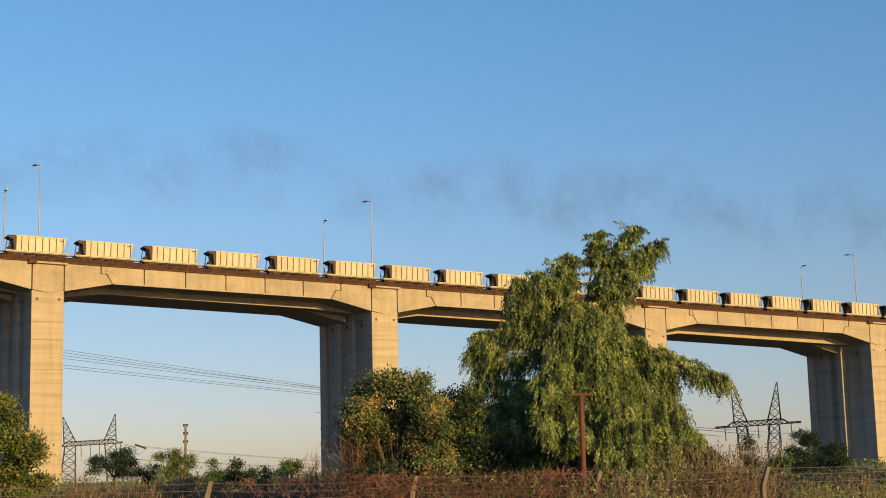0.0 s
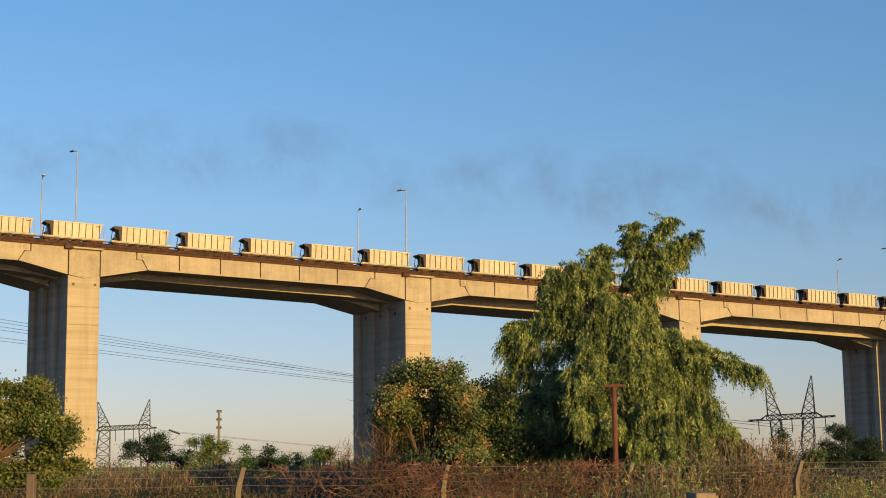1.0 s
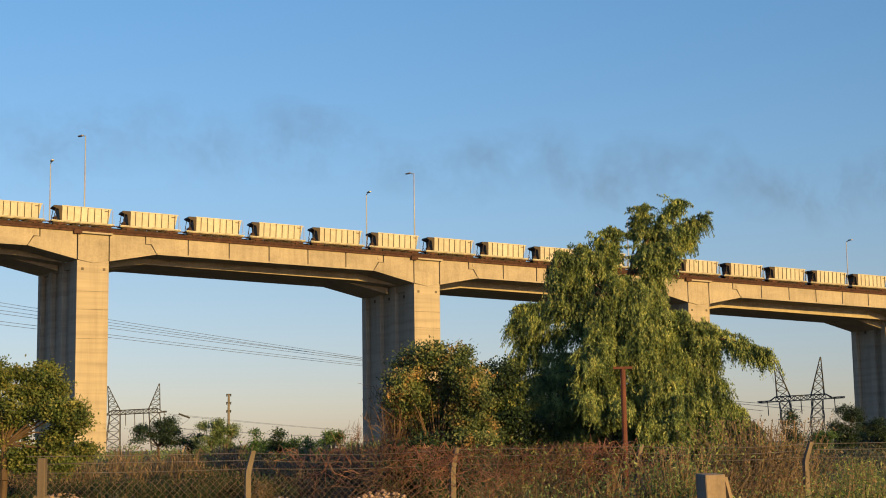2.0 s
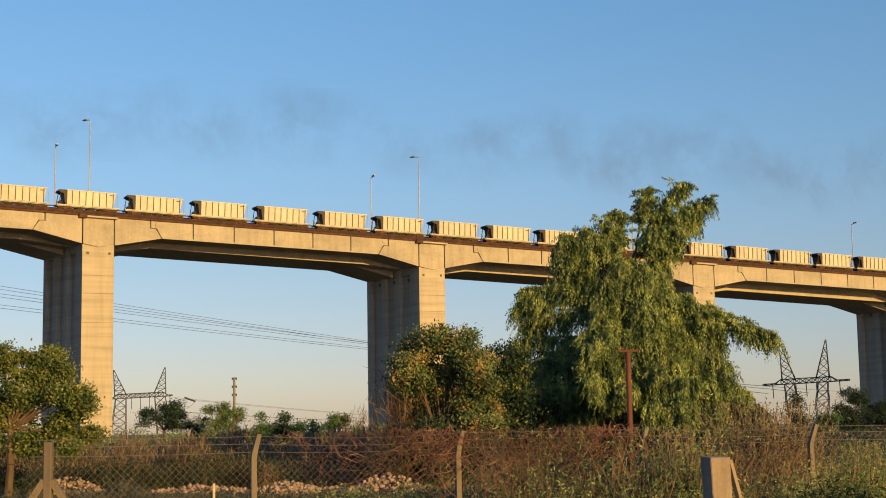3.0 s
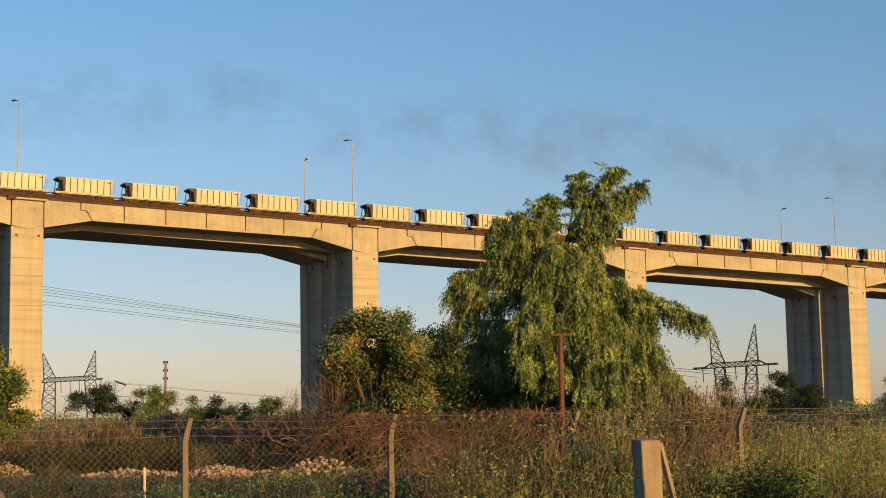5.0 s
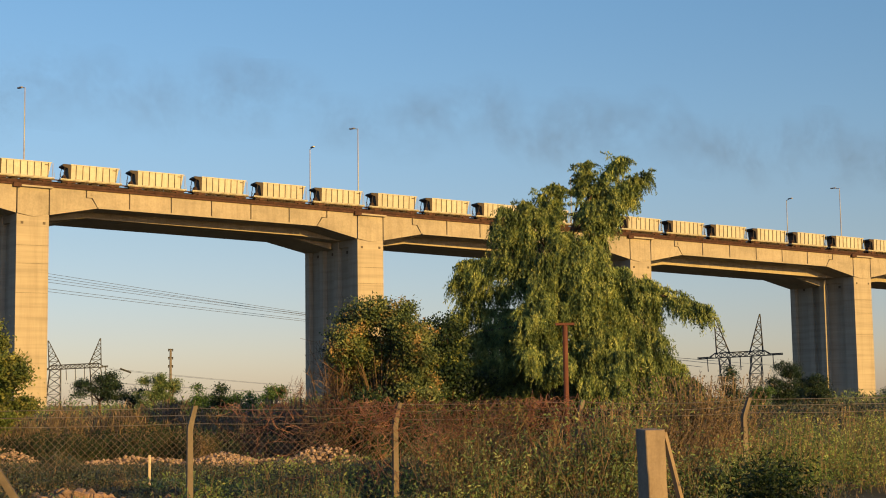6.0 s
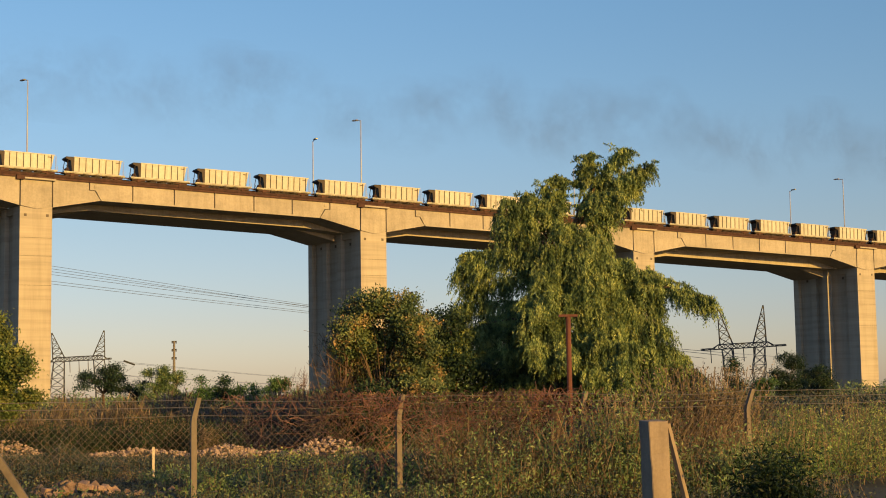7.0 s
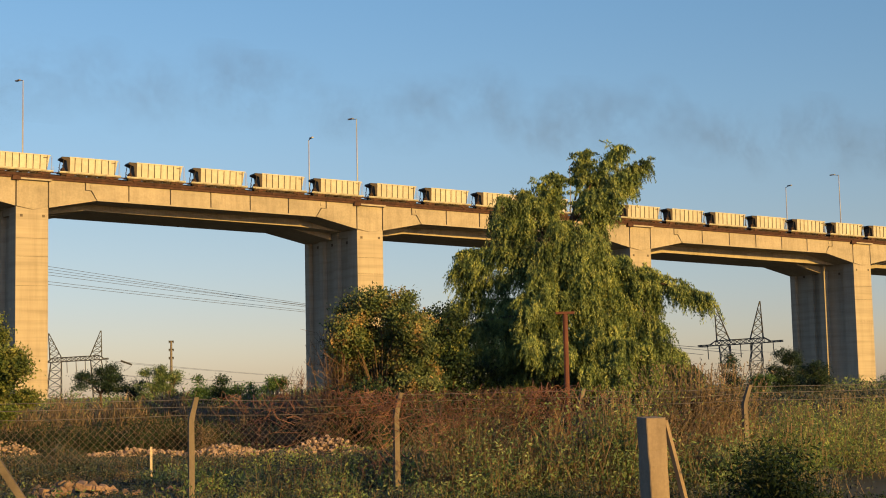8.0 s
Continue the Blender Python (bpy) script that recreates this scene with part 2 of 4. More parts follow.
def build_pier(s0, proud=0.0):
    top = deck(s0 + 3)
    pier = new("pier")
    pier.parent = viaduct
    H = 5.25
    c = s0 + PIER / 2
    bm = bmesh.new()
    add_prism(bm, [(s0 + JOINT, 0), (s0 + PIER - JOINT, 0), (s0 + PIER - JOINT, -H), (c, -H - 0.5), (s0 + JOINT, -H)], 0, NEAR_W, along_deck)
    part("pier_head", bm, CONCRETE, pier)
    z1 = top - H - 0.05
    def col(name, sa, sb, qa, qb, za, zb, mat=PIER_CONCRETE):
        bm = bmesh.new()
        add_box(bm, (sa, qa, za), (sb, qb, zb), lambda v: on_bridge(v.x, v.y, v.z))
        return part(name, bm, mat, pier)
    # near column with its V-shaped bearing top
    bm = bmesh.new()
    add_prism(bm, [(s0, -0.5), (s0 + PIER, -0.5), (s0 + PIER, z1), (c, z1 - 0.5), (s0, z1)], 0.03, 3.4, on_bridge)
    part("column", bm, PIER_CONCRETE, pier)
    step = (WIDTH - 3.4) / 3
    for k in range(3):
        qa = 3.4 + k * step
        edge = qa + step - (0.2 if proud and k == 0 else 1.6)
        col("recessed_panel", s0 + 0.9, s0 + PIER - 0.9, qa, edge, -0.5, z1)
        col("rib", s0 - (proud if k == 0 else 0.0), s0 + PIER, edge, edge + 1.6, -0.5, z1 - (0.6 if k else 0))
        col("drain_hole", s0 + 0.84, s0 + 0.95, qa + 1.6, qa + 2.2, z1 - 2.6, z1 - 2.0, CONCRETE_DARK)
    col("crosshead", s0 + 0.3, s0 + PIER - 0.3, 3.4, WIDTH, z1 - 1.3, z1 + 0.2)
    for drop in (5.9, 9.3, 14.8):              # pour joints across the near column
        col("pour_joint", s0 + 0.02, s0 + PIER - 0.02, 0.026, 0.2, z1 - drop, z1 - drop + 0.06, CONCRETE_DARK)
    for ds in (0.75, 4.85):
        col("drain_hole", s0 + ds, s0 + ds + 0.5, 0.01, 0.2, z1 - 1.9, z1 - 1.4, CONCRETE_DARK)
    bm = bmesh.new()
    add_box(bm, (s0 + 0.6, -0.75, -0.3), (s0 + PIER + 0.4, 0.1, 0.02), lambda v: along_deck(v.x, v.y, v.z))
    part("ledge", bm, CONCRETE, pier)
    bm = bmesh.new()
    add_box(bm, (s0 - 0.9, -0.7, -0.45), (s0 + 0.55, 0.1, 0.35), lambda v: along_deck(v.x, v.y, v.z))
    part("bracket", bm, RUST, pier)


for i in range(-1, 6):
    build_pier(i * SPAN, 0.6 if i == 3 else 0.0)
    build_span(i * SPAN)


# ---- train, rails and lamps on the viaduct ----
WAGON_PAINT = surface("cream_wagon_paint", [(0.383, 0.375, 0.330), (0.458, 0.454, 0.409), (0.501, 0.498, 0.455)], 0.6, fine=3.0, rough=0.6, streak=(2.0, 2.0, 0.15), vary=0.08)
WAGON_DARK = surface("sooty_steel", [(0.026, 0.021, 0.018), (0.052, 0.037, 0.030)], 1.5, rough=0.7, metal=0.2)
GALV = surface("galvanised_steel", [(0.266, 0.244, 0.244), (0.340, 0.318, 0.311)], 1.0, rough=0.5, metal=0.4)
LAMP_POLE = surface("weathered_lamp_pole", [(0.221, 0.234, 0.336), (0.312, 0.325, 0.462)], 0.8, rough=0.55, metal=0.2)
LATTICE = surface("weathered_lattice_steel", [(0.033, 0.036, 0.037), (0.063, 0.065, 0.067)], 0.5, rough=0.6, metal=0.3)
WIRE = surface("conductor_wire", [(0.118, 0.118, 0.126), (0.163, 0.163, 0.170)], 0.5, rough=0.5, metal=0.5)

ORTHO = Vector((-ALONG.y, ALONG.x, 0))
GRADE = math.atan(-0.0275)
WAGON_Q, RAIL_Z, PITCH = 1.1, 0.95, 13.08


def wagon_pose(s):
    """A frame on the track: x along it, y across, away from the camera, z up."""
    m = Matrix((ALONG, ORTHO, (0, 0, 1))).transposed().to_4x4()
    p = ORIGIN + ALONG * s + ORTHO * WAGON_Q + Vector((0, 0, deck(s) + RAIL_Z))
    return Matrix.Translation(p) @ m @ Matrix.Rotation(-GRADE, 4, "Y")


def build_wagon():
    w = thing("hopper_wagon", "cream ribbed hopper wagon with dark sloped end, standing on the track", "train wagon", "wagons of the train")
    L, Wd = 11.9, 2.9
    # body: side walls full length, ends sloping under the top edge at the front
    bm = bmesh.new()
    x0, x1, zb, zt = 1.9, L - 0.75, 1.15, 3.95
    prof = [(x0, zb), (x1 - 0.5, zb), (x1, zt), (x0, zt)]
    a = [bm.verts.new((x, 0, z)) for x, z in prof]
    b = [bm.verts.new((x, Wd, z)) for x, z in prof]
    bm.faces.new(a), bm.faces.new(b[::-1])
    for i in range(4):
        bm.faces.new((a[i], b[i], b[(i + 1) % 4], a[(i + 1) % 4]))
    bmesh.ops.bevel(bm, geom=bm.edges[:], offset=0.03, segments=1, affect="EDGES")
    part("body", bm, WAGON_PAINT, w)
    for i in range(7):                        # side stakes with a dark gap beside each
        x = x0 + 0.95 + i * (x1 - x0 - 1.5) / 6
        bm = bmesh.new()
        add_box(bm, (x - 0.06, -0.1, zb + 0.05), (x + 0.06, 0.02, zt - 0.1))
        part("side_stake", bm, WAGON_DARK, w, "dark side stake")
    bm = bmesh.new()                          # top chord
    add_box(bm, (x0 - 0.1, -0.07, zt - 0.12), (x1 + 0.15, 0.06, zt + 0.06))
    add_box(bm, (x0 - 0.1, Wd - 0.06, zt - 0.12), (x1 + 0.15, Wd + 0.07, zt + 0.06))
    part("top_rail", bm, WAGON_PAINT, w)
    bm = bmesh.new()                          # sloping end sheet under a hood
    pr = [(0.2, zt - 0.35), (0.35, zt - 0.02), (x0, zt), (x0, zb), (x0 - 0.35, zb), (1.25, zt - 0.75)]
    a = [bm.verts.new((x, 0.03, z)) for x, z in pr]
    b = [bm.verts.new((x, Wd - 0.03, z)) for x, z in pr]
    bm.faces.new(a), bm.faces.new(b[::-1])
    for i in range(6):
        bm.faces.new((a[i], b[i], b[(i + 1) % 6], a[(i + 1) % 6]))
    part("sloped_end", bm, WAGON_DARK, w, "dark sloping end sheet")
    for y in (0.12, Wd - 0.12):
        bm = bmesh.new()
        add_rod(bm, (0.45, y, 1.1), (0.75, y, zt - 0.4), 0.07)
        add_rod(bm, (1.15, y, 1.1), (0.45, y, 2.3), 0.06)
        part("end_post", bm, WAGON_DARK, w, "dark end post")
    bm = bmesh.new()
    add_rod(bm, (0.75, 0.6, 1.55), (0.75, 1.25, 1.55), 0.36, n=12)
    part("brake_cylinder", bm, RUST, w, "rusty brake cylinder")
    bm = bmesh.new()
    add_box(bm, (0.0, 0.25, 0.85), (L, Wd - 0.25, 1.12))
    add_box(bm, (0.0, 0.02, 0.98), (L, 0.25, 1.14))
    part("underframe", bm, WAGON_PAINT, w)
    bm = bmesh.new()
    add_box(bm, (x1 - 1.25, -0.075, zt - 0.55), (x1 - 0.45, -0.02, zt - 0.42))
    part("marking", bm, WAGON_DARK, w, "dark lettering bar")
    for x in (3.8, 5.9, 8.0):                 # discharge hoppers
        bm = bmesh.new()
        lo = [bm.verts.new((x + dx, y, 0.35)) for dx, y in ((0.35, 0.7), (1.25, 0.7), (1.25, 2.2), (0.35, 2.2))]
        hi = [bm.verts.new((x + dx, y, 0.9)) for dx, y in ((-0.05, 0.3), (1.65, 0.3), (1.65, 2.6), (-0.05, 2.6))]
        for i in range(4):
            bm.faces.new((lo[i], lo[(i + 1) % 4], hi[(i + 1) % 4], hi[i]))
        bm.faces.new(lo[::-1])
        part("discharge_hopper", bm, WAGON_DARK, w)
    for x in (1.7, L - 1.7):
        bm = bmesh.new()
        add_box(bm, (x - 1.2, 0.3, 0.42), (x + 1.2, 0.5, 0.72))
        add_box(bm, (x - 0.35, 0.25, 0.25), (x + 0.35, Wd - 0.25, 0.86))
        add_box(bm, (x - 1.2, Wd - 0.5, 0.42), (x + 1.2, Wd - 0.3, 0.72))
        bogie = part("bogie", bm, RUST, w, "rusty bogie frame")
        for dx in (-0.88, 0.88):
            bm = bmesh.new()
            for y in (0.62, Wd - 0.62):
                add_rod(bm, (x + dx, y - 0.07, 0.43), (x + dx, y + 0.07, 0.43), 0.42, n=14)
            add_rod(bm, (x + dx, 0.5, 0.43), (x + dx, Wd - 0.5, 0.43), 0.08)
            part("wheelset", bm, WAGON_DARK, bogie)
    for xa, xb in ((-0.55, 0.1), (L - 0.1, L + 0.55)):
        bm = bmesh.new()
        add_rod(bm, (xa, Wd / 2, 0.95), (xb, Wd / 2, 0.95), 0.13)
        part("coupler", bm, RUST, w)
    bm = bmesh.new()                          # brake rigging and side girder under the sill
    add_box(bm, (0.3, 0.45, 0.62), (L - 0.3, 0.6, 0.86))
    add_box(bm, (3.2, 0.35, 0.30), (L - 3.2, 0.45, 0.40))
    for x in (3.2, 4.6, 6.6, L - 3.3):
        add_box(bm, (x, 0.35, 0.3), (x + 0.1, 0.5, 0.86))
    part("side_girder", bm, WAGON_DARK, w)
    bm = bmesh.new()                          # end ladder and handrail
    for y in (0.05, 0.55):
        add_rod(bm, (L - 0.35, y, 1.1), (L - 0.35, y, zt - 0.1), 0.03, n=4)
    for k in range(7):
        add_rod(bm, (L - 0.35, 0.05, 1.3 + 0.36 * k), (L - 0.35, 0.55, 1.3 + 0.36 * k), 0.025, n=4)
    add_rod(bm, (L - 0.05, 0.05, 1.1), (L - 0.05, 0.05, 2.0), 0.03, n=4)
    part("ladder", bm, WAGON_PAINT, w)
    return w


first_s = 8.4 - 4 * PITCH
wagon = build_wagon()
wagon.matrix_world = wagon_pose(first_s)
for i in range(1, 27):
    copy_thing(wagon, wagon_pose(first_s + i * PITCH))


def build_track():
    S0, S1 = -80.0, 6 * SPAN
    track = thing("railway_track", "steel rails on a rust-brown trackside walkway along the viaduct", "railway track", kind="structure")
    for y in (0.73, 2.17):
        bm = bmesh.new()
        add_box(bm, (S0, y - 0.05, 0.72), (S1, y + 0.05, 0.95), lambda v: ORIGIN + ALONG * v.x + ORTHO * (v.y + WAGON_Q) + Vector((0, 0, deck(v.x) + v.z)))
        part("rail", bm, RUST, track)
    bm = bmesh.new()
    add_box(bm, (S0, 0.2, 0.0), (S1, WIDTH, 0.12), lambda v: along_deck(v.x, v.y, v.z))
    part("deck_slab", bm, CONCRETE, track)
    bm = bmesh.new()
    add_box(bm, (S0, WAGON_Q - 0.4, 0.1), (S1, WAGON_Q + 3.8, 0.7), lambda v: ORIGIN + ALONG * v.x + ORTHO * v.y + Vector((0, 0, deck(v.x) + v.z)))
    part("ballast", bm, surface("oily_ballast", [(0.05, 0.04, 0.035), (0.11, 0.085, 0.07)], 3.0, bump=0.6, bump_scale=6), track)
    for z0, z1, q in ((0.0, 0.42, -0.32), (0.55, 0.66, -0.36), (0.8, 0.88, -0.36)):
        bm = bmesh.new()
        add_box(bm, (S0, q, z0), (S1, q + 0.3 if z0 == 0 else q + 0.08, z1), lambda v: along_deck(v.x, v.y, v.z))
        part("kerb_beam" if z0 == 0 else "pipe_rail", bm, RUST, track)
    bm = bmesh.new()
    add_box(bm, (S0, 0.25, 0.1), (S1, 0.4, 1.0), lambda v: along_deck(v.x, v.y, v.z))
    part("trackside_screen", bm, RUST, track)
    bm = bmesh.new()
    add_box(bm, (S0, 6.2, 0.1), (S1, 6.4, 2.15), lambda v: along_deck(v.x, v.y, v.z))
    part("far_parapet", bm, RUST, track)
    s = S0
    while s < S1:
        bm = bmesh.new()
        add_box(bm, (s, -0.34, 0.4), (s + 0.12, -0.24, 0.95), lambda v: along_deck(v.x, v.y, v.z))
        part("rail_post", bm, RUST, track)
        s += 4.1


build_track()


def build_lamp(name, p, height, reach, label):
    """A tapered pole with a short double-headed arm along the bridge."""
    lamp = thing(name, label, "street lamp", "lamps on the viaduct", at=p)
    bm = bmesh.new()
    add_rod(bm, (0, 0, -0.5), (0, 0, height * 0.5), 0.18, 0.14, 8)
    add_rod(bm, (0, 0, height * 0.5), (0, 0, height), 0.14, 0.09, 8)
    part("pole", bm, LAMP_POLE, lamp)
    bm = bmesh.new()
    d = ORTHO * 0 + ACROSS * reach + ALONG * (-0.3)
    tip = d + Vector((0, 0, height + 0.25))
    add_rod(bm, (0, 0, height - 0.05), tip, 0.09, 0.07, 6)
    part("arm", bm, LAMP_POLE, lamp)
    bm = bmesh.new()
    q = d.normalized()
    m = Matrix.Translation(tip) @ Matrix((q, Vector((-q.y, q.x, 0)), (0, 0, 1))).transposed().to_4x4()
    add_box(bm, (-0.75, -0.28, -0.12), (0.75, 0.28, 0.14), m)
    bmesh.ops.bevel(bm, geom=bm.edges[:], offset=0.06, segments=1, affect="EDGES")
    part("lamp_head", bm, GALV, lamp, "grey lamp head")
    return lamp


for i in range(-1, 5):
    s = i * SPAN + (4.2 if i < 1 else 5.3)
    build_lamp("street_lamp", on_bridge(s, 8.0, deck(s)), 20.3 - 0.5 * i, 1.7, "tall weathered steel street lamp on the viaduct deck")
    s = i * (SPAN - 0.8) + 1.8
    build_lamp("street_lamp", on_bridge(s, 20.0, deck(s) - 0.6), 17.2, -1.6, "steel street lamp on the far edge of the viaduct")


# ---- power line ----
def lattice(bm, quads, r):
    """Chords through a list of four-cornered rings, with crossed bracing."""
    for a, b in zip(quads, quads[1:]):
        n = len(a)
        for i in range(n):
            add_rod(bm, a[i], b[i], r, n=4)
            add_rod(bm, a[i], b[(i + 1) % n], r * 0.6, n=3)
            add_rod(bm, a[(i + 1) % n], b[i], r * 0.6, n=3)
            add_rod(bm, b[i], b[(i + 1) % n], r * 0.6, n=3)


def ring(x, z, hw, hd):
    return [Vector((x - hw, -hd, z)), Vector((x + hw, -hd, z)), Vector((x + hw, hd, z)), Vector((x - hw, hd, z))]


def build_pylon(p, yaw, half, reach, stand, lean, wide, beam, top, label):
    """Two lattice legs (wide: their spread from the foot up), a truss beam across them, two horns; the conductors hang from the beam."""
    pylon = thing("transmission_tower", label, "power pylon", "transmission towers", at=p)
    pylon.rotation_euler = (0, radians(-2.3), radians(yaw))
    for sx in (-1, 1):
        x = sx * half * stand
        bm = bmesh.new()
        n = 5
        lattice(bm, [ring(x - sx * half * (wide[5] - wide[0]) * 1.6 * (1 - i / n), beam * i / n, half * wide[i], 2.4 - 1.3 * i / n) for i in range(n + 1)], 0.15)
        part("leg", bm, LATTICE, pylon)
        bm = bmesh.new()
        n = 5
        lattice(bm, [ring(x + sx * half * lean * i / n, beam + 1.2 + (top - beam - 1.2) * i / n, half * 0.22 * (1 - i / n) + 0.12, 1.0 * (1 - i / n) + 0.1) for i in range(n + 1)], 0.14)
        part("horn", bm, LATTICE, pylon)
    bm = bmesh.new()
    n = 14
    rings = []
    for i in range(n + 1):
        x = half * reach * (2 * i / n - 1)
        k = 1.0 if abs(x) < half * 0.95 else 0.25
        rings.append([Vector((x, -0.9 * k, beam)), Vector((x, 0.9 * k, beam)), Vector((x, 0.9 * k, beam + 1.7 * k)), Vector((x, -0.9 * k, beam + 1.7 * k))])
    lattice(bm, rings, 0.16)
    part("cross_beam", bm, LATTICE, pylon)
    for x in (-1.15, -0.35, 0.0, 0.35, 1.15):
        bm = bmesh.new()
        add_rod(bm, (x * half, 0, beam), (x * half, 0, beam - 4.6), 0.16, n=5)
        part("insulator_string", bm, LATTICE, pylon)
    return pylon


build_pylon((-148.5, 600, 0), 8, 10.4, 1.25, 0.76, 0.24, (0.30, 0.28, 0.26, 0.24, 0.22, 0.20), 16.6, 28.4, "far grey lattice transmission tower with two horns")
build_pylon((104.2, 511, 0), -4, 9.8, 1.5, 0.58, 0.22, (0.07, 0.15, 0.21, 0.22, 0.18, 0.17), 15.2, 29.6, "grey lattice transmission tower with two horns beyond the viaduct")


def build_cables(name, ends, label, r):
    """Sagging conductors; ends: start, end, sag."""
    t = thing(name, label, "power cable", "power lines")
    for a, b, sag in ends:
        a, b = Vector(a), Vector(b)
        bm = bmesh.new()
        pts = [a.lerp(b, i / 24) - Vector((0, 0, sag * 4 * (i / 24) * (1 - i / 24))) for i in range(25)]
        add_tube(bm, pts, r, 4)
        part("conductor", bm, WIRE, t)
    return t


near_end = Vector((-118.0, 270.0, 0))
build_cables("power_lines", [(near_end + Vector((dx, 0, z)), (104.2 + ex, 511, 11.8), sag)
                             for dx, z, ex, sag in ((0, 33.2, -14, 1.2), (0, 33.9, -13.5, 1.2), (2, 31.0, 0.0, 1.2), (2, 31.7, 0.5, 1.2), (4, 29.0, 13.5, 1.6), (4, 28.3, 14, 1.6))],
             "thin conductors sagging between the transmission towers", 0.04)
build_cables("far_power_lines", [((-148.5 + dx, 600, z), (30 + dx, 1500, 6.0), 3.0) for dx, z in ((13, 16.4), (13.5, 15.9), (0, 11.8), (0.5, 11.5))],
             "distant conductors running down towards the horizon", 0.055)
build_cables("jumper_cable", [((-126.6, 601, 14.6), (-134.6, 600, 11.6), 1.5)], "slack jumper cable looping under the tower's beam", 0.06)
bm = bmesh.new()
add_rod(bm, (-131.0, 600, 16.3), (-126.6, 601, 14.6), 0.42, n=6)
tagged(part("insulator_chain", bm, LATTICE), "dark strain insulator chain at the tower's beam", "insulator")


def build_utility_pole(p):
    pole = thing("utility_pole", "slim concrete utility pole with three short crossarms", "utility pole", at=p)
    bm = bmesh.new()
    add_rod(bm, (0, 0, -0.3), (0, 0, 9.1), 0.22, 0.15, 8)
    part("pole", bm, surface("pole_concrete", [(0.12, 0.11, 0.10), (0.18, 0.16, 0.14)], 0.8), pole)
    for z in (6.75, 7.85, 8.95):
        bm = bmesh.new()
        add_box(bm, (-0.34, -0.1, z), (0.34, 0.1, z + 0.2))
        for x in (-0.27, 0.27):
            add_rod(bm, (x, 0, z - 0.16), (x, 0, z + 0.1), 0.07)
        part("crossarm", bm, LATTICE, pole)


build_utility_pole((-36.8, 200, 0))


# ---- plants ----
def quick_mesh(name, verts, n=4):
    """A mesh of loose n-cornered faces from an array (faces, n, 3)."""
    v = np.asarray(verts, dtype=np.float32).reshape(-1, 3)
    f = len(v) // n
    me = bpy.data.meshes.new(name)
    me.vertices.add(len(v))
    me.loops.add(len(v))
    me.polygons.add(f)
    me.vertices.foreach_set("co", v.ravel())
    me.loops.foreach_set("vertex_index", np.arange(len(v), dtype=np.int32))
    me.polygons.foreach_set("loop_start", np.arange(0, len(v), n, dtype=np.int32))
    me.update(calc_edges=True)
    return me


def leaves(rng, centres, length, width, droop=0.0, spread=1.0):
    """Pointed leaves at the centres: the axis is random, pulled down by droop."""
    n = len(centres)
    axis = rng.normal(size=(n, 3)) * spread
    axis[:, 2] -= droop
    axis /= np.linalg.norm(axis, axis=1, keepdims=True) + 1e-9
    side = np.cross(axis, rng.normal(size=(n, 3)))
    side /= np.linalg.norm(side, axis=1, keepdims=True) + 1e-9
    l = (length * rng.uniform(0.6, 1.4, n))[:, None]
    w = (width * rng.uniform(0.6, 1.4, n))[:, None]
    a = centres - axis * l * 0.5
    return np.stack([a, centres + side * w * 0.5, a + axis * l, centres - side * w * 0.5], axis=1)


def sticks(a, b, r):
    """Thin three-sided sticks from a to b, as loose quads."""
    ax = b - a
    ax = ax / (np.linalg.norm(ax, axis=1, keepdims=True) + 1e-9)
    ref = np.where(np.abs(ax[:, 2:3]) > 0.9, np.array([[1.0, 0, 0]]), np.array([[0, 0, 1.0]]))
    u = np.cross(ax, ref)
    u /= np.linalg.norm(u, axis=1, keepdims=True) + 1e-9
    v = np.cross(ax, u)
    r = np.broadcast_to(np.asarray(r, dtype=float).reshape(-1, 1), (len(a), 1))
    c = [u * math.cos(k * math.tau / 3) * r + v * math.sin(k * math.tau / 3) * r for k in range(3)]
    return np.concatenate([np.stack([a + c[k], a + c[(k + 1) % 3], b + c[(k + 1) % 3], b + c[k]], axis=1) for k in range(3)])


def in_lobe(rng, lobe, n, shell=0.5):
    """Points in an ellipsoid (x, y, z, rx, ry, rz), more of them towards its skin."""
    d = rng.normal(size=(n, 3))
    d /= np.linalg.norm(d, axis=1, keepdims=True)
    r = rng.uniform(0, 1, n) ** (1 / 3) * (1 - shell) + shell * rng.uniform(0.75, 1.08, n)
    return np.array(lobe[:3]) + d * r[:, None] * np.array(lobe[3:])


BARK = surface("bark", [(0.044, 0.030, 0.019), (0.089, 0.059, 0.037), (0.126, 0.089, 0.056)], 4.0, (1, 1, 0.2), 12.0, bump=0.6, bump_scale=10)
WILLOW = leafy("willow_leaf", [(0.058, 0.100, 0.050), (0.123, 0.184, 0.078), (0.219, 0.287, 0.113), (0.325, 0.374, 0.144)], 1.2, 0.13)
BROAD = leafy("broad_leaf", [(0.037, 0.093, 0.035), (0.075, 0.149, 0.054), (0.133, 0.213, 0.080)], 0.7, 0.25)
AUTUMN = leafy("autumn_leaf", [(0.041, 0.077, 0.047), (0.086, 0.130, 0.067), (0.136, 0.185, 0.084), (0.186, 0.204, 0.096), (0.307, 0.215, 0.105)], 0.8, 0.2)
OLIVE = leafy("olive_leaf", [(0.049, 0.085, 0.031), (0.098, 0.144, 0.047), (0.161, 0.199, 0.065), (0.230, 0.241, 0.081)], 1.2, 0.25)
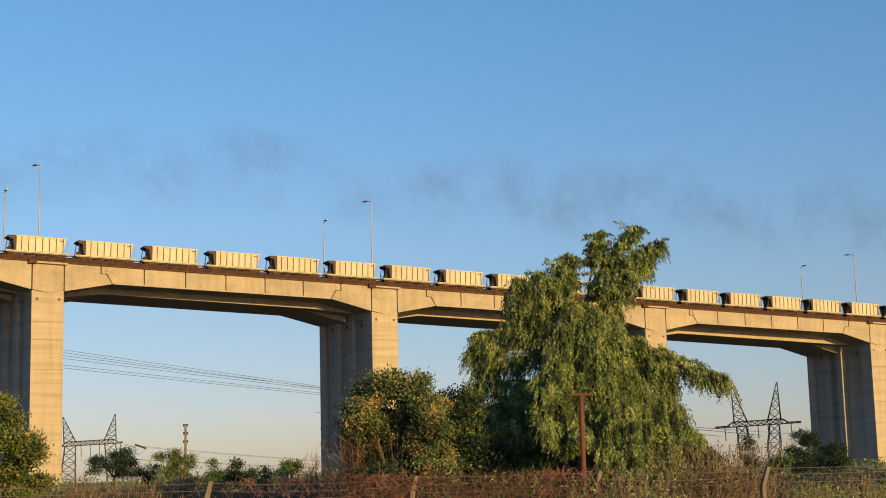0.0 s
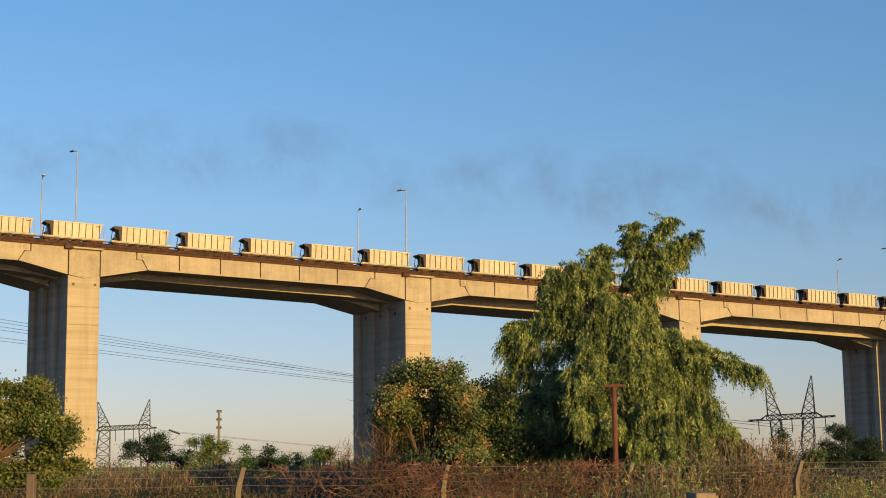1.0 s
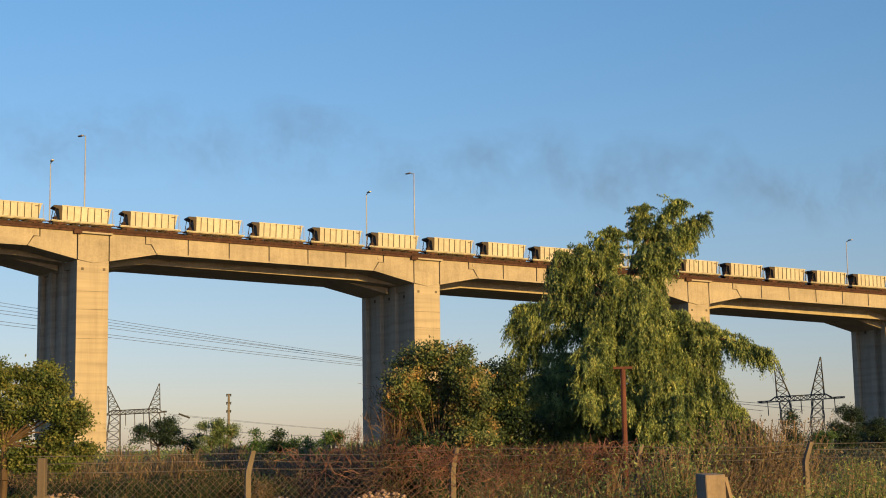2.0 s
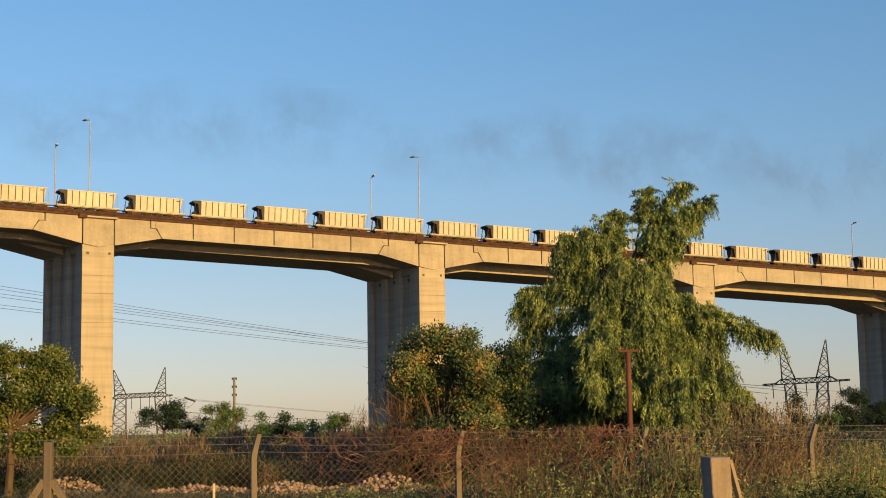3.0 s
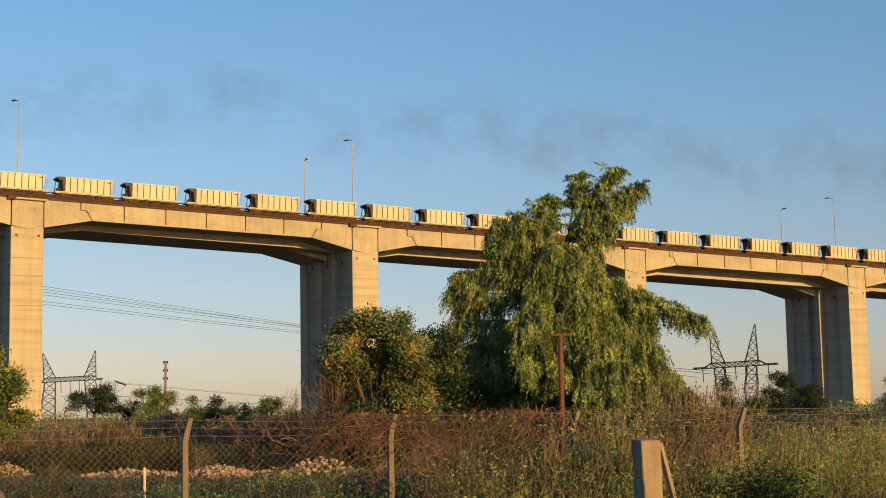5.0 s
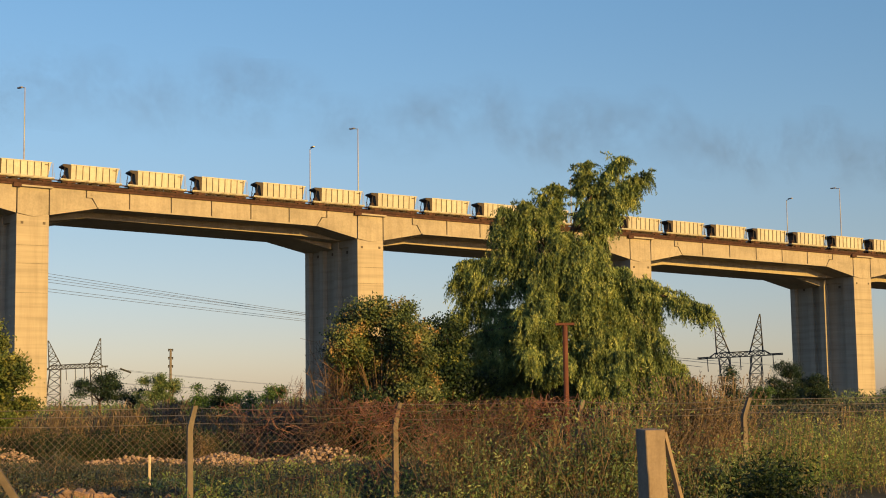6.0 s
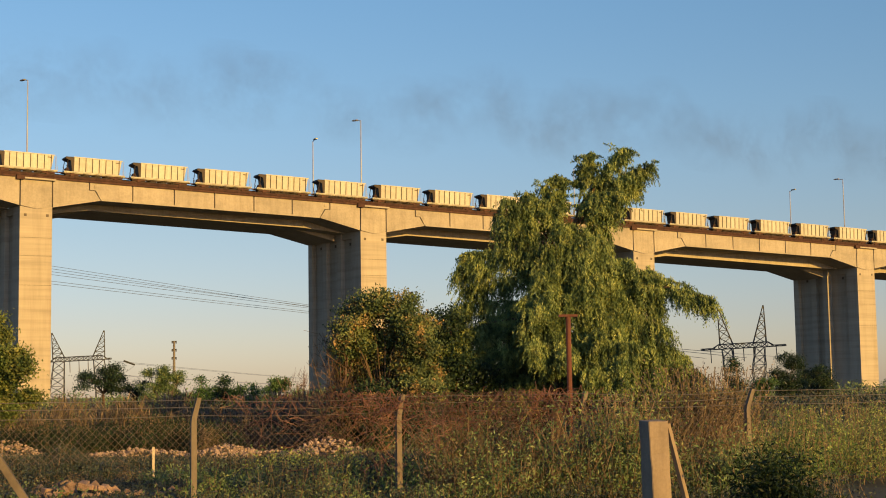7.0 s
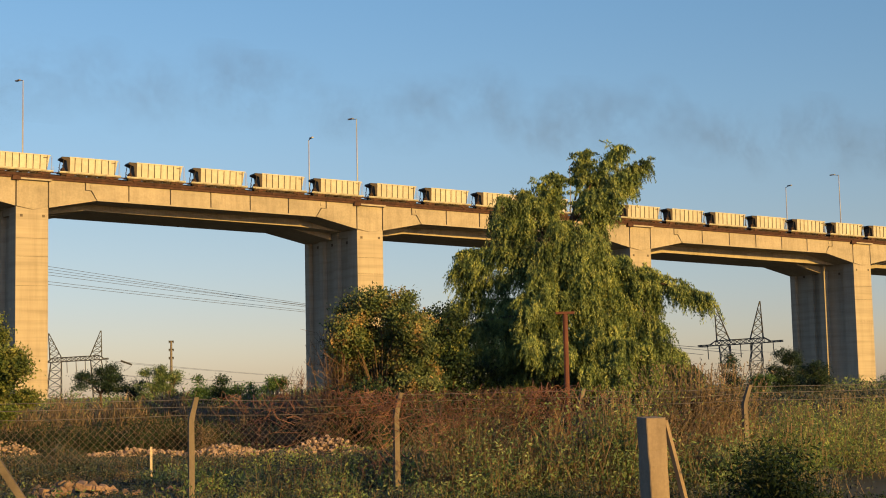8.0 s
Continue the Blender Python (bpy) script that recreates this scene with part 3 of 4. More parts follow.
# dark blue-green; on the weed bank this colour also stands in for shade
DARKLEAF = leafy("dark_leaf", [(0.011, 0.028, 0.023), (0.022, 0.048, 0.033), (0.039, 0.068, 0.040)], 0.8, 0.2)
DRY = leafy("dry_weed", [(0.088, 0.072, 0.059), (0.160, 0.127, 0.102), (0.237, 0.182, 0.143)], 1.6, 0.2)
VINE = leafy("dead_vine", [(0.112, 0.058, 0.055), (0.174, 0.089, 0.085), (0.217, 0.133, 0.122)], 0.8, 0.1)
PINKTWIG = leafy("reddish_twig", [(0.100, 0.066, 0.060), (0.155, 0.105, 0.095), (0.200, 0.140, 0.125)], 0.8, 0.1)
# leaf green with foreground shade already in it, so nearly black
SHADY_GREEN = leafy("shady_green_leaf", [(0.009, 0.024, 0.010), (0.015, 0.036, 0.014), (0.026, 0.048, 0.018)], 1.2, 0.15)
# weed green darkened and turned bluish: the field's shade is in the colour
SHADY_FIELDLEAF = leafy("shady_field_leaf", [(0.022, 0.034, 0.040), (0.037, 0.056, 0.055), (0.061, 0.085, 0.083), (0.094, 0.104, 0.114)], 1.4, 0.2)
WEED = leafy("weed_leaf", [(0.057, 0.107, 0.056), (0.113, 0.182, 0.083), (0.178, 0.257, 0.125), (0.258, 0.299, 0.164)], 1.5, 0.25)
PALEHEAD = leafy("pale_seed_head", [(0.148, 0.126, 0.059), (0.237, 0.200, 0.104), (0.311, 0.266, 0.148)], 1.0, 0.2)
LIME = leafy("yellow_green_weed", [(0.122, 0.198, 0.066), (0.226, 0.308, 0.107), (0.349, 0.397, 0.151)], 1.3, 0.3)


def build_trunk(parent, rng, base, fork, lobes, r):
    """A leaning tapered trunk, with a limb to every lobe of the crown and twigs inside it."""
    bm = bmesh.new()
    base, fork = Vector(base), Vector(fork)
    mid = base.lerp(fork, 0.5) + Vector((rng.uniform(-0.1, 0.1), rng.uniform(-0.1, 0.1), 0))
    add_rod(bm, base - Vector((0, 0, 0.2)), mid, r * 1.25, r, 8)
    add_rod(bm, mid, fork, r, r * 0.75, 8)
    for lobe in lobes:
        c = Vector(lobe[:3])
        knee = fork.lerp(c, 0.55) + Vector((rng.uniform(-0.15, 0.15), rng.uniform(-0.15, 0.15), 0.12 * (c - fork).length))
        add_rod(bm, fork, knee, r * 0.42, r * 0.25, 6)
        add_rod(bm, knee, c, r * 0.25, r * 0.10, 5)
        for k in range(5):
            e = Vector(in_lobe(rng, lobe, 1, 0.7)[0])
            add_rod(bm, c.lerp(knee, 0.3 * (k % 2)), e, r * 0.08, r * 0.03, 4)
    part("trunk", bm, BARK, parent, "brown bark trunk and limbs")


# boughs of the drooping tree: x and height where each leaves the stem, x and height of its tip, length of its strands
TOP_BOUGHS = ((4.21, 6.96, 6.21, 8.36, 0.57), (4.22, 7.08, 5.42, 8.81, 0.46), (4.11, 7.31, 4.44, 8.72, 0.25), (4.33, 7.19, 5.85, 7.91, 0.57),
              (4.09, 6.73, 5.08, 7.06, 0.68), (3.73, 6.28, 3.09, 7.77, 0.46), (3.62, 6.28, 3.50, 8.04, 0.23), (3.61, 6.17, 2.56, 7.55, 0.68),
              (3.38, 5.94, 1.93, 7.41, 1.03), (3.26, 5.83, 1.71, 7.01, 1.25), (3.62, 6.40, 3.18, 7.16, 0.80), (4.19, 6.38, 4.77, 6.54, 0.68),
              (4.10, 6.70, 4.60, 7.50, 0.60), (4.10, 6.90, 5.00, 7.60, 0.70), (4.20, 7.10, 4.90, 8.10, 0.60), (4.20, 7.00, 5.30, 7.50, 0.60))
MIDDLE_BOUGHS = ((3.59, 5.36, 2.23, 5.85, 1.03), (3.59, 5.36, 0.77, 5.86, 0.57), (3.58, 5.13, 0.53, 5.43, 0.80), (3.46, 4.91, 0.84, 4.85, 0.91),
                 (3.59, 5.25, 2.92, 5.84, 1.37), (3.71, 5.47, 3.84, 5.99, 1.25), (3.82, 5.36, 4.75, 5.97, 1.14), (4.04, 5.24, 5.42, 5.49, 1.03),
                 (4.15, 4.89, 6.21, 5.13, 0.91), (4.14, 4.66, 7.12, 4.80, 0.68), (4.26, 4.66, 7.80, 4.30, 0.68), (4.14, 4.55, 6.30, 4.27, 1.03),
                 (3.57, 4.67, 3.11, 4.68, 1.37), (3.57, 4.67, 4.26, 4.77, 1.37), (4.02, 4.44, 5.39, 4.41, 1.25))
LOW_BOUGHS = ((3.44, 3.99, 0.48, 4.29, 1.03), (3.43, 3.76, 0.25, 3.38, 1.14), (3.43, 3.88, 1.38, 3.92, 1.37), (3.31, 3.54, 2.29, 3.56, 1.48),
              (3.66, 3.87, 3.31, 3.54, 1.37), (3.77, 3.87, 4.22, 3.52, 1.48), (4.12, 3.98, 5.36, 3.61, 1.37), (4.23, 3.86, 6.50, 3.47, 1.25),
              (4.22, 3.52, 7.15, 2.66, 0.91), (4.09, 3.07, 7.41, 2.09, 0.57), (3.98, 3.07, 6.02, 2.80, 1.14), (3.75, 3.08, 4.65, 2.71, 1.14),
              (3.30, 3.09, 1.02, 2.91, 1.14), (3.29, 2.86, 0.21, 2.59, 0.91), (3.29, 2.86, 1.92, 2.55, 1.03), (3.52, 2.85, 3.05, 2.52, 1.03), (3.9, 2.5, 6.9, 2.2, 0.9), (3.9, 2.3, 6.2, 2.1, 0.9))


def build_willow():
    """A tall tree whose arching boughs carry tufts of hanging, feathery strands."""
    Y0 = 44.0
    rng = np.random.default_rng(11)
    tree = thing("willow_tree", "large olive-green tree with drooping feathery branches behind the fence", "tree")
    bm = bmesh.new()
    add_tube(bm, [(3.25, Y0, -0.2), (3.3, Y0, 1.4), (3.45, Y0, 3.4), (3.62, Y0, 5.2), (3.95, Y0, 6.6), (4.3, Y0, 7.4)], 0.24, 8, 0.28)
    part("trunk", bm, BARK, tree, "brown bark trunk")
    begin, hang, drift = [], [], []
    near = []                                 # short boughs that come forward and fill the middle of the crown
    for k in range(52):
        z = 1.9 + 4.6 * ((k + 0.5) / 52)
        half = 2.9 * (1 - (z - 1.9) / 5.6)
        x = 3.45 + 0.12 * (z - 2.3) + rng.uniform(-0.85, 0.95) * half
        near.append((3.45 + 0.1 * (z - 2.3), z - 0.3, x, z + rng.uniform(-0.1, 0.3), rng.uniform(0.7, 1.25)))
    for boughs, deep, most in ((TOP_BOUGHS, 0.5, 0.7), (MIDDLE_BOUGHS, 1.2, 0.7), (LOW_BOUGHS, 1.6, 0.7), (near, 1.7, -0.3)):
        for x0, z0, x1, z1, strand in boughs:
            side = rng.uniform(-1.0, most) * deep * (1.0 if most > 0 else (8.4 - z1) / 5.5)
            if x1 < 2.3 and z1 < 5.5:             # the shaded side hangs further back
                side = abs(side) * 0.6 + 0.5
            a, c = np.array([x0, Y0, z0]), np.array([x1, Y0 + side, z1])
            reach = np.linalg.norm(c - a)
            b = (a + c) / 2 + np.array([0, 0, 0.16 * reach])
            def curve(t):
                t = np.asarray(t)[..., None]
                return a * (1 - t) ** 2 + 2 * b * t * (1 - t) + c * t ** 2
            bm = bmesh.new()
            add_tube(bm, [Vector(p) for p in curve(np.linspace(0, 1, 7))], 0.014 + 0.012 * reach, 5, 0.25)
            part("bough", bm, BARK, tree, "brown bark bough")
            knots = rng.uniform(0.2, 1.0, int(4 + 2.8 * reach)) ** 0.85       # tufts sit at the knots
            knots[0] = 1.0
            heading = (c - a) / reach
            for knot in knots:
                twigs = rng.integers(8, 15)
                root = curve(np.clip(knot + rng.normal(0, 0.03, twigs), 0.1, 1.0))
                aim = heading * 0.45 + rng.normal(size=(twigs, 3)) * np.array([0.55, 0.65, 0.28])
                span = rng.uniform(0.12, 0.42, twigs)[:, None] * (1.15 - 0.45 * knot)
                for k in range(5):
                    f = rng.uniform(0.15, 1.0, twigs)[:, None]
                    begin.append(root + aim * span * f - np.array([0, 0, 0.14]) * f ** 2)
                    hang.append(strand * rng.uniform(0.25, 0.95, twigs) * (0.75 + 0.25 * knot))
                    drift.append(aim * 0.18)
    begin, hang, drift = np.concatenate(begin), np.concatenate(hang), np.concatenate(drift)
    n, K = len(begin), 17
    sway = rng.normal(size=(n, 3)) * 0.06 + drift
    chunk = []
    for k in range(K):
        f = (k + rng.uniform(0, 1, n)) / K
        p = begin + sway * f[:, None]
        p[:, 2] -= hang * f ** 1.25
        p += rng.normal(size=(n, 3)) * (0.034 * (1.15 - f))[:, None]
        chunk.append(leaves(rng, p, 0.10, 0.029, 1.5, 0.75))
    part_of("crown", quick_mesh("crown", np.concatenate(chunk)), WILLOW, tree, "drooping olive-green foliage")
    return tree


def build_tree(name, lobes, foot, fork_z, r, material, label, density, leaf, seed, category="tree", droop=0.2, crown_label="dense leaves"):
    rng = np.random.default_rng(seed)
    tree = thing(name, label, category)
    build_trunk(tree, rng, foot, (foot[0] + 0.05, foot[1], fork_z), lobes, r)
    pts = []
    for l in lobes:
        tufts = in_lobe(rng, l, max(5, int(50 * (l[3] * l[5] + 0.1) / (leaf * 9) ** 2)), 0.7)
        idx = rng.integers(0, len(tufts), int(density * (l[3] * l[5] + 0.1)))
        pts.append(tufts[idx] + rng.normal(size=(len(idx), 3)) * leaf * np.array([1.8, 1.8, 1.1]))
    part_of("crown", quick_mesh("crown", leaves(rng, np.concatenate(pts), leaf, leaf * 0.55, droop)), material, tree, crown_label)
    return tree


def ball_lobes(rng, x, y, z0, z1, half, n, fat=0.5, flat=1.0):
    """Uneven lobes that fill a crown between two heights."""
    out = []
    for i in range(n):
        t = rng.uniform(0, 1)
        w = half * (1 - 0.75 * abs(t - 0.4) ** 1.3)
        out.append((x + rng.uniform(-w, w), y + rng.uniform(-w, w) * 0.8, z0 + (z1 - z0) * t,
                    fat * rng.uniform(0.7, 1.2), fat * rng.uniform(0.7, 1.2), fat * flat * rng.uniform(0.55, 0.9)))
    return out


def build_weeds(name, label, rng, area, count, height, material, leaf=0.07, per=26, lean=0.25, heights=None, category="weeds", stems=True, keep=None, blade=None):
    """Leafy stalks over a patch of ground (x0, x1, y0, y1); keep: which places they grow in."""
    x0, x1, y0, y1 = area
    p = np.stack([rng.uniform(x0, x1, count), rng.uniform(y0, y1, count), np.zeros(count)], axis=1)
    m = max(3, count // 30)                   # most of them stand in clumps
    centre = p[rng.integers(0, count, m)]
    bunch = rng.integers(0, m, count)
    size = 0.12 + 0.015 * math.sqrt((x1 - x0) * (y1 - y0))
    grouped = rng.uniform(0, 1, count) < 0.8
    p[grouped] = centre[bunch[grouped]] + rng.normal(size=(int(grouped.sum()), 3)) * np.array([size, size, 0])
    tall = rng.uniform(0.5, 1.4, m)[bunch]
    if keep is not None:
        stay = np.array([keep(a[0], a[1]) for a in p], dtype=bool)
        p, tall, grouped = p[stay], tall[stay], grouped[stay]
    n = len(p)
    patch = np.array([0.74 + 0.7 * noise.noise((a[0] * 0.6, a[1] * 0.5, 7.0)) + 0.45 * noise.noise((a[0] * 1.9, a[1] * 1.9, 3.0)) for a in p])
    h = height * rng.uniform(0.6, 1.15, n) * patch * np.where(grouped, tall, 0.8)
    if heights is not None:
        h = h * np.array([heights(a[0], a[1]) for a in p])
    h = np.clip(h, 0.12 * height, 1.1 * height)
    tip = p + np.stack([rng.normal(0, lean, n) * h, rng.normal(0, lean, n) * h, h], axis=1)
    per = int(per * 0.95)
    t = rng.uniform(0.12, 1.0, (n, per)) ** 0.8
    c = p[:, None] + (tip - p)[:, None] * t[..., None]
    c = c + rng.normal(size=(n, per, 3)) * (leaf * 0.9 + 0.06 * h)[:, None, None] * np.array([1, 1, 0.5])
    if blade:                                 # upright blades: length, width
        quads = leaves(rng, c.reshape(-1, 3), blade[0], blade[1], -2.6)
    else:
        quads = leaves(rng, c.reshape(-1, 3), leaf * 0.95, leaf * 0.32, -0.35)
    ob = part_of(name, quick_mesh(name, quads), material)
    tagged(ob, label, category, kind="stuff")
    if stems:
        part_of("stems", quick_mesh("stems", sticks(p, tip, 0.002 + 0.0022 * h)), DRY, ob, "dry brown stems")
    return ob


# ---- trees and bushes ----
build_willow()
R1 = np.random.default_rng(21)
RL = np.random.default_rng(90)
left_lobes = []
for dx, z, r in ((0.1, 3.85, 0.6), (-1.1, 3.8, 0.55), (0.95, 3.7, 0.5), (0.3, 3.2, 0.75), (-1.2, 3.0, 0.75), (1.35, 3.05, 0.55), (-2.3, 3.4, 0.8),
                 (-0.4, 2.5, 0.75), (1.35, 2.4, 0.42), (1.85, 2.75, 0.3), (-2.0, 2.4, 0.8), (1.75, 1.95, 0.28), (0.85, 2.0, 0.5), (0.2, 1.75, 0.5),
                 (-1.1, 1.7, 0.6), (1.75, 3.0, 0.25), (0.75, 4.15, 0.25), (-0.45, 4.2, 0.3), (-1.8, 4.0, 0.35), (1.5, 1.6, 0.22)):
    left_lobes.append((-13.15 + dx, 39.8 + RL.uniform(-0.7, 0.4), z - 0.25, r * 0.84, r * 0.84, r * 0.6))
build_tree("broadleaf_tree", left_lobes, (-13.45, 39.6, 0), 1.9, 0.10, OLIVE, "dense green broadleaf tree with a sunlit brown trunk", 13000, 0.085, 31)
build_tree("autumn_tree", ball_lobes(R1, -1.65, 41.0, 0.7, 4.25, 1.3, 52, 0.36), (-1.75, 41.0, 0), 0.8, 0.06, AUTUMN, "leafy bush-like tree turning orange and yellow", 7500, 0.085, 32)
build_tree("autumn_tree", ball_lobes(R1, -0.75, 44.6, 0.9, 3.6, 0.9, 18, 0.5), (-0.75, 44.6, 0), 0.9, 0.07, OLIVE, "green and yellowing bushy tree", 5200, 0.09, 33)
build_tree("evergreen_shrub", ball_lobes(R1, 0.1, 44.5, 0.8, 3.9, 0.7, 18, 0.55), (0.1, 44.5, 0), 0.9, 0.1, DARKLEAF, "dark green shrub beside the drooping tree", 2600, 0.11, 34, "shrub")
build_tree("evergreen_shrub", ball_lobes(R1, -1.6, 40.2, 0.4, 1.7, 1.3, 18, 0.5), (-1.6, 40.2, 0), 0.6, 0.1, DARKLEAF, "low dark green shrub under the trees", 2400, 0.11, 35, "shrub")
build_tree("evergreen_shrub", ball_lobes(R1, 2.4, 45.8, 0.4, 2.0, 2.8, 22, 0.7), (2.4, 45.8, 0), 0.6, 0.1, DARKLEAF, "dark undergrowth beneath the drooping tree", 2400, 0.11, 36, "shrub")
build_tree("evergreen_shrub", ball_lobes(R1, 7.0, 45.6, 0.4, 2.1, 1.0, 14, 0.5), (7.0, 45.6, 0), 0.6, 0.1, OLIVE, "green shrub at the foot of the drooping tree", 1500, 0.11, 37, "shrub")


def build_twig_bush(name, x, y, height, half, count, material, seed, label):
    """A leafless shrub: stems that fork twice."""
    rng = np.random.default_rng(seed)
    base = np.stack([x + rng.normal(0, half * 0.15, count), y + rng.normal(0, half * 0.15, count), np.zeros(count)], axis=1)
    top = base + np.stack([rng.normal(0, half * 0.6, count), rng.normal(0, half * 0.6, count), height * rng.uniform(0.6, 1.0, count)], axis=1)
    all_sticks = [sticks(base, top, 0.011)]
    for r, k, reach in ((0.007, 6, 0.30), (0.005, 4, 0.17)):
        i = rng.integers(0, len(top), len(top) * k)
        t = rng.uniform(0.35, 1.0, len(i))[:, None]
        b0 = base[i] + (top[i] - base[i]) * t
        b1 = b0 + rng.normal(size=(len(i), 3)) * reach * height * 0.35 + np.array([0, 0, reach * height * 0.3])
        all_sticks.append(sticks(b0, b1, r))
        base, top = b0, b1
    ob = thing(name, label, "shrub")
    part_of("branchwork", quick_mesh("branchwork", np.concatenate(all_sticks)), material, ob)
    return ob


build_twig_bush("bare_shrub", -2.95, 41.6, 3.0, 0.6, 26, PINKTWIG, 41, "leafless reddish shrub beside the autumn tree")
build_twig_bush("bare_shrub", -6.6, 66.0, 2.6, 0.9, 16, PINKTWIG, 42, "small leafless shrub standing alone")

# far small trees along the field's edge
for x, y, z0, z1, half, n, fat, mat, sd, label in (
        (-21.4, 92, 1.5, 3.7, 1.35, 17, 0.55, DARKLEAF, 51, "flat-topped small acacia tree in the distance"),
        (-19.3, 92, 0.6, 2.5, 0.8, 12, 0.45, DARKLEAF, 52, "small layered bushy tree in the distance"),
        (-17.6, 90, 0.8, 3.4, 0.95, 30, 0.24, WEED, 53, "loose grey-green small tree in the distance"),
        (-16.6, 90, 0.6, 3.1, 0.7, 20, 0.22, WEED, 65, "feathery grey-green sapling in the distance"),
        (-14.3, 88, 0.6, 2.6, 0.9, 14, 0.3, BROAD, 54, "small pointed bush in the distance"),
        (-13.1, 88, 0.6, 2.9, 0.30, 9, 0.3, DARKLEAF, 55, "narrow drooping small tree in the distance"),
        (-11.7, 86, 0.5, 2.1, 0.9, 14, 0.3, BROAD, 56, "low green bush in the distance"),
        (-9.6, 84, 0.6, 2.5, 0.7, 16, 0.24, BROAD, 57, "spiky small bush in the distance"),
        (-8.0, 84, 0.4, 1.7, 0.9, 7, 0.4, WEED, 58, "low bush in the distance"),
        (25.6, 110, 0.8, 3.7, 1.0, 14, 0.7, DARKLEAF, 59, "dark green bushy tree near the power line"),
        (28.0, 112, 0.6, 2.9, 1.2, 12, 0.6, DARKLEAF, 60, "dark low bushy tree near the pier"),
        (21.5, 100, 0.6, 2.2, 0.9, 9, 0.5, BROAD, 61, "small green bush in the distance"),
        (32.5, 104, 0.6, 3.4, 1.3, 12, 0.55, AUTUMN, 62, "orange-tinged bushy tree near the pier"),
        (35.5, 100, 0.6, 3.4, 1.4, 12, 0.6, BROAD, 63, "green bushy tree near the pier"),
        (17.6, 90, 0.8, 3.3, 0.35, 8, 0.35, DARKLEAF, 64, "narrow vine-covered stump in the distance")):
    build_tree("small_tree", ball_lobes(R1, x, y, z0, z1, half, n, fat, 0.4 if sd < 53 else 1.0), (x, y, 0), z0 + 0.4, 0.09, mat, label, 3000, 0.10, sd)

# ---- fence ----
POST_CONCRETE = surface("post_concrete", [(0.095, 0.078, 0.062), (0.139, 0.116, 0.092), (0.178, 0.150, 0.118)], 3.0, (1, 1, 0.4), 25.0, bump=0.4, bump_scale=30)
MESH_WIRE = surface("rusty_wire_mesh", [(0.192, 0.141, 0.104), (0.296, 0.229, 0.170)], 3.0, rough=0.6, metal=0.2)
BARB = surface("barbed_wire", [(0.163, 0.148, 0.141), (0.252, 0.229, 0.215)], 3.0, rough=0.45, metal=0.6)
WOOD = surface("weathered_wood", [(0.148, 0.111, 0.074), (0.237, 0.185, 0.126), (0.296, 0.237, 0.163)], 3.0, (1, 1, 0.15), 20.0, bump=0.4, bump_scale=20)

STUB_CONCRETE = surface("stub_concrete", [(0.167, 0.134, 0.106), (0.233, 0.189, 0.148), (0.277, 0.227, 0.183)], 4.0, (1, 1, 0.3), 30.0, bump=0.5, bump_scale=25, streak=(6, 6, 0.8))
F_DIR = Vector((math.sin(radians(67)), math.cos(radians(67)), 0))
F_SIDE = Vector((F_DIR.y, -F_DIR.x, 0))
F_START = Vector((-3.45, 20.2, 0))
POST_H = 1.67


def on_fence(i):
    return F_START + F_DIR * (3.0 * i)


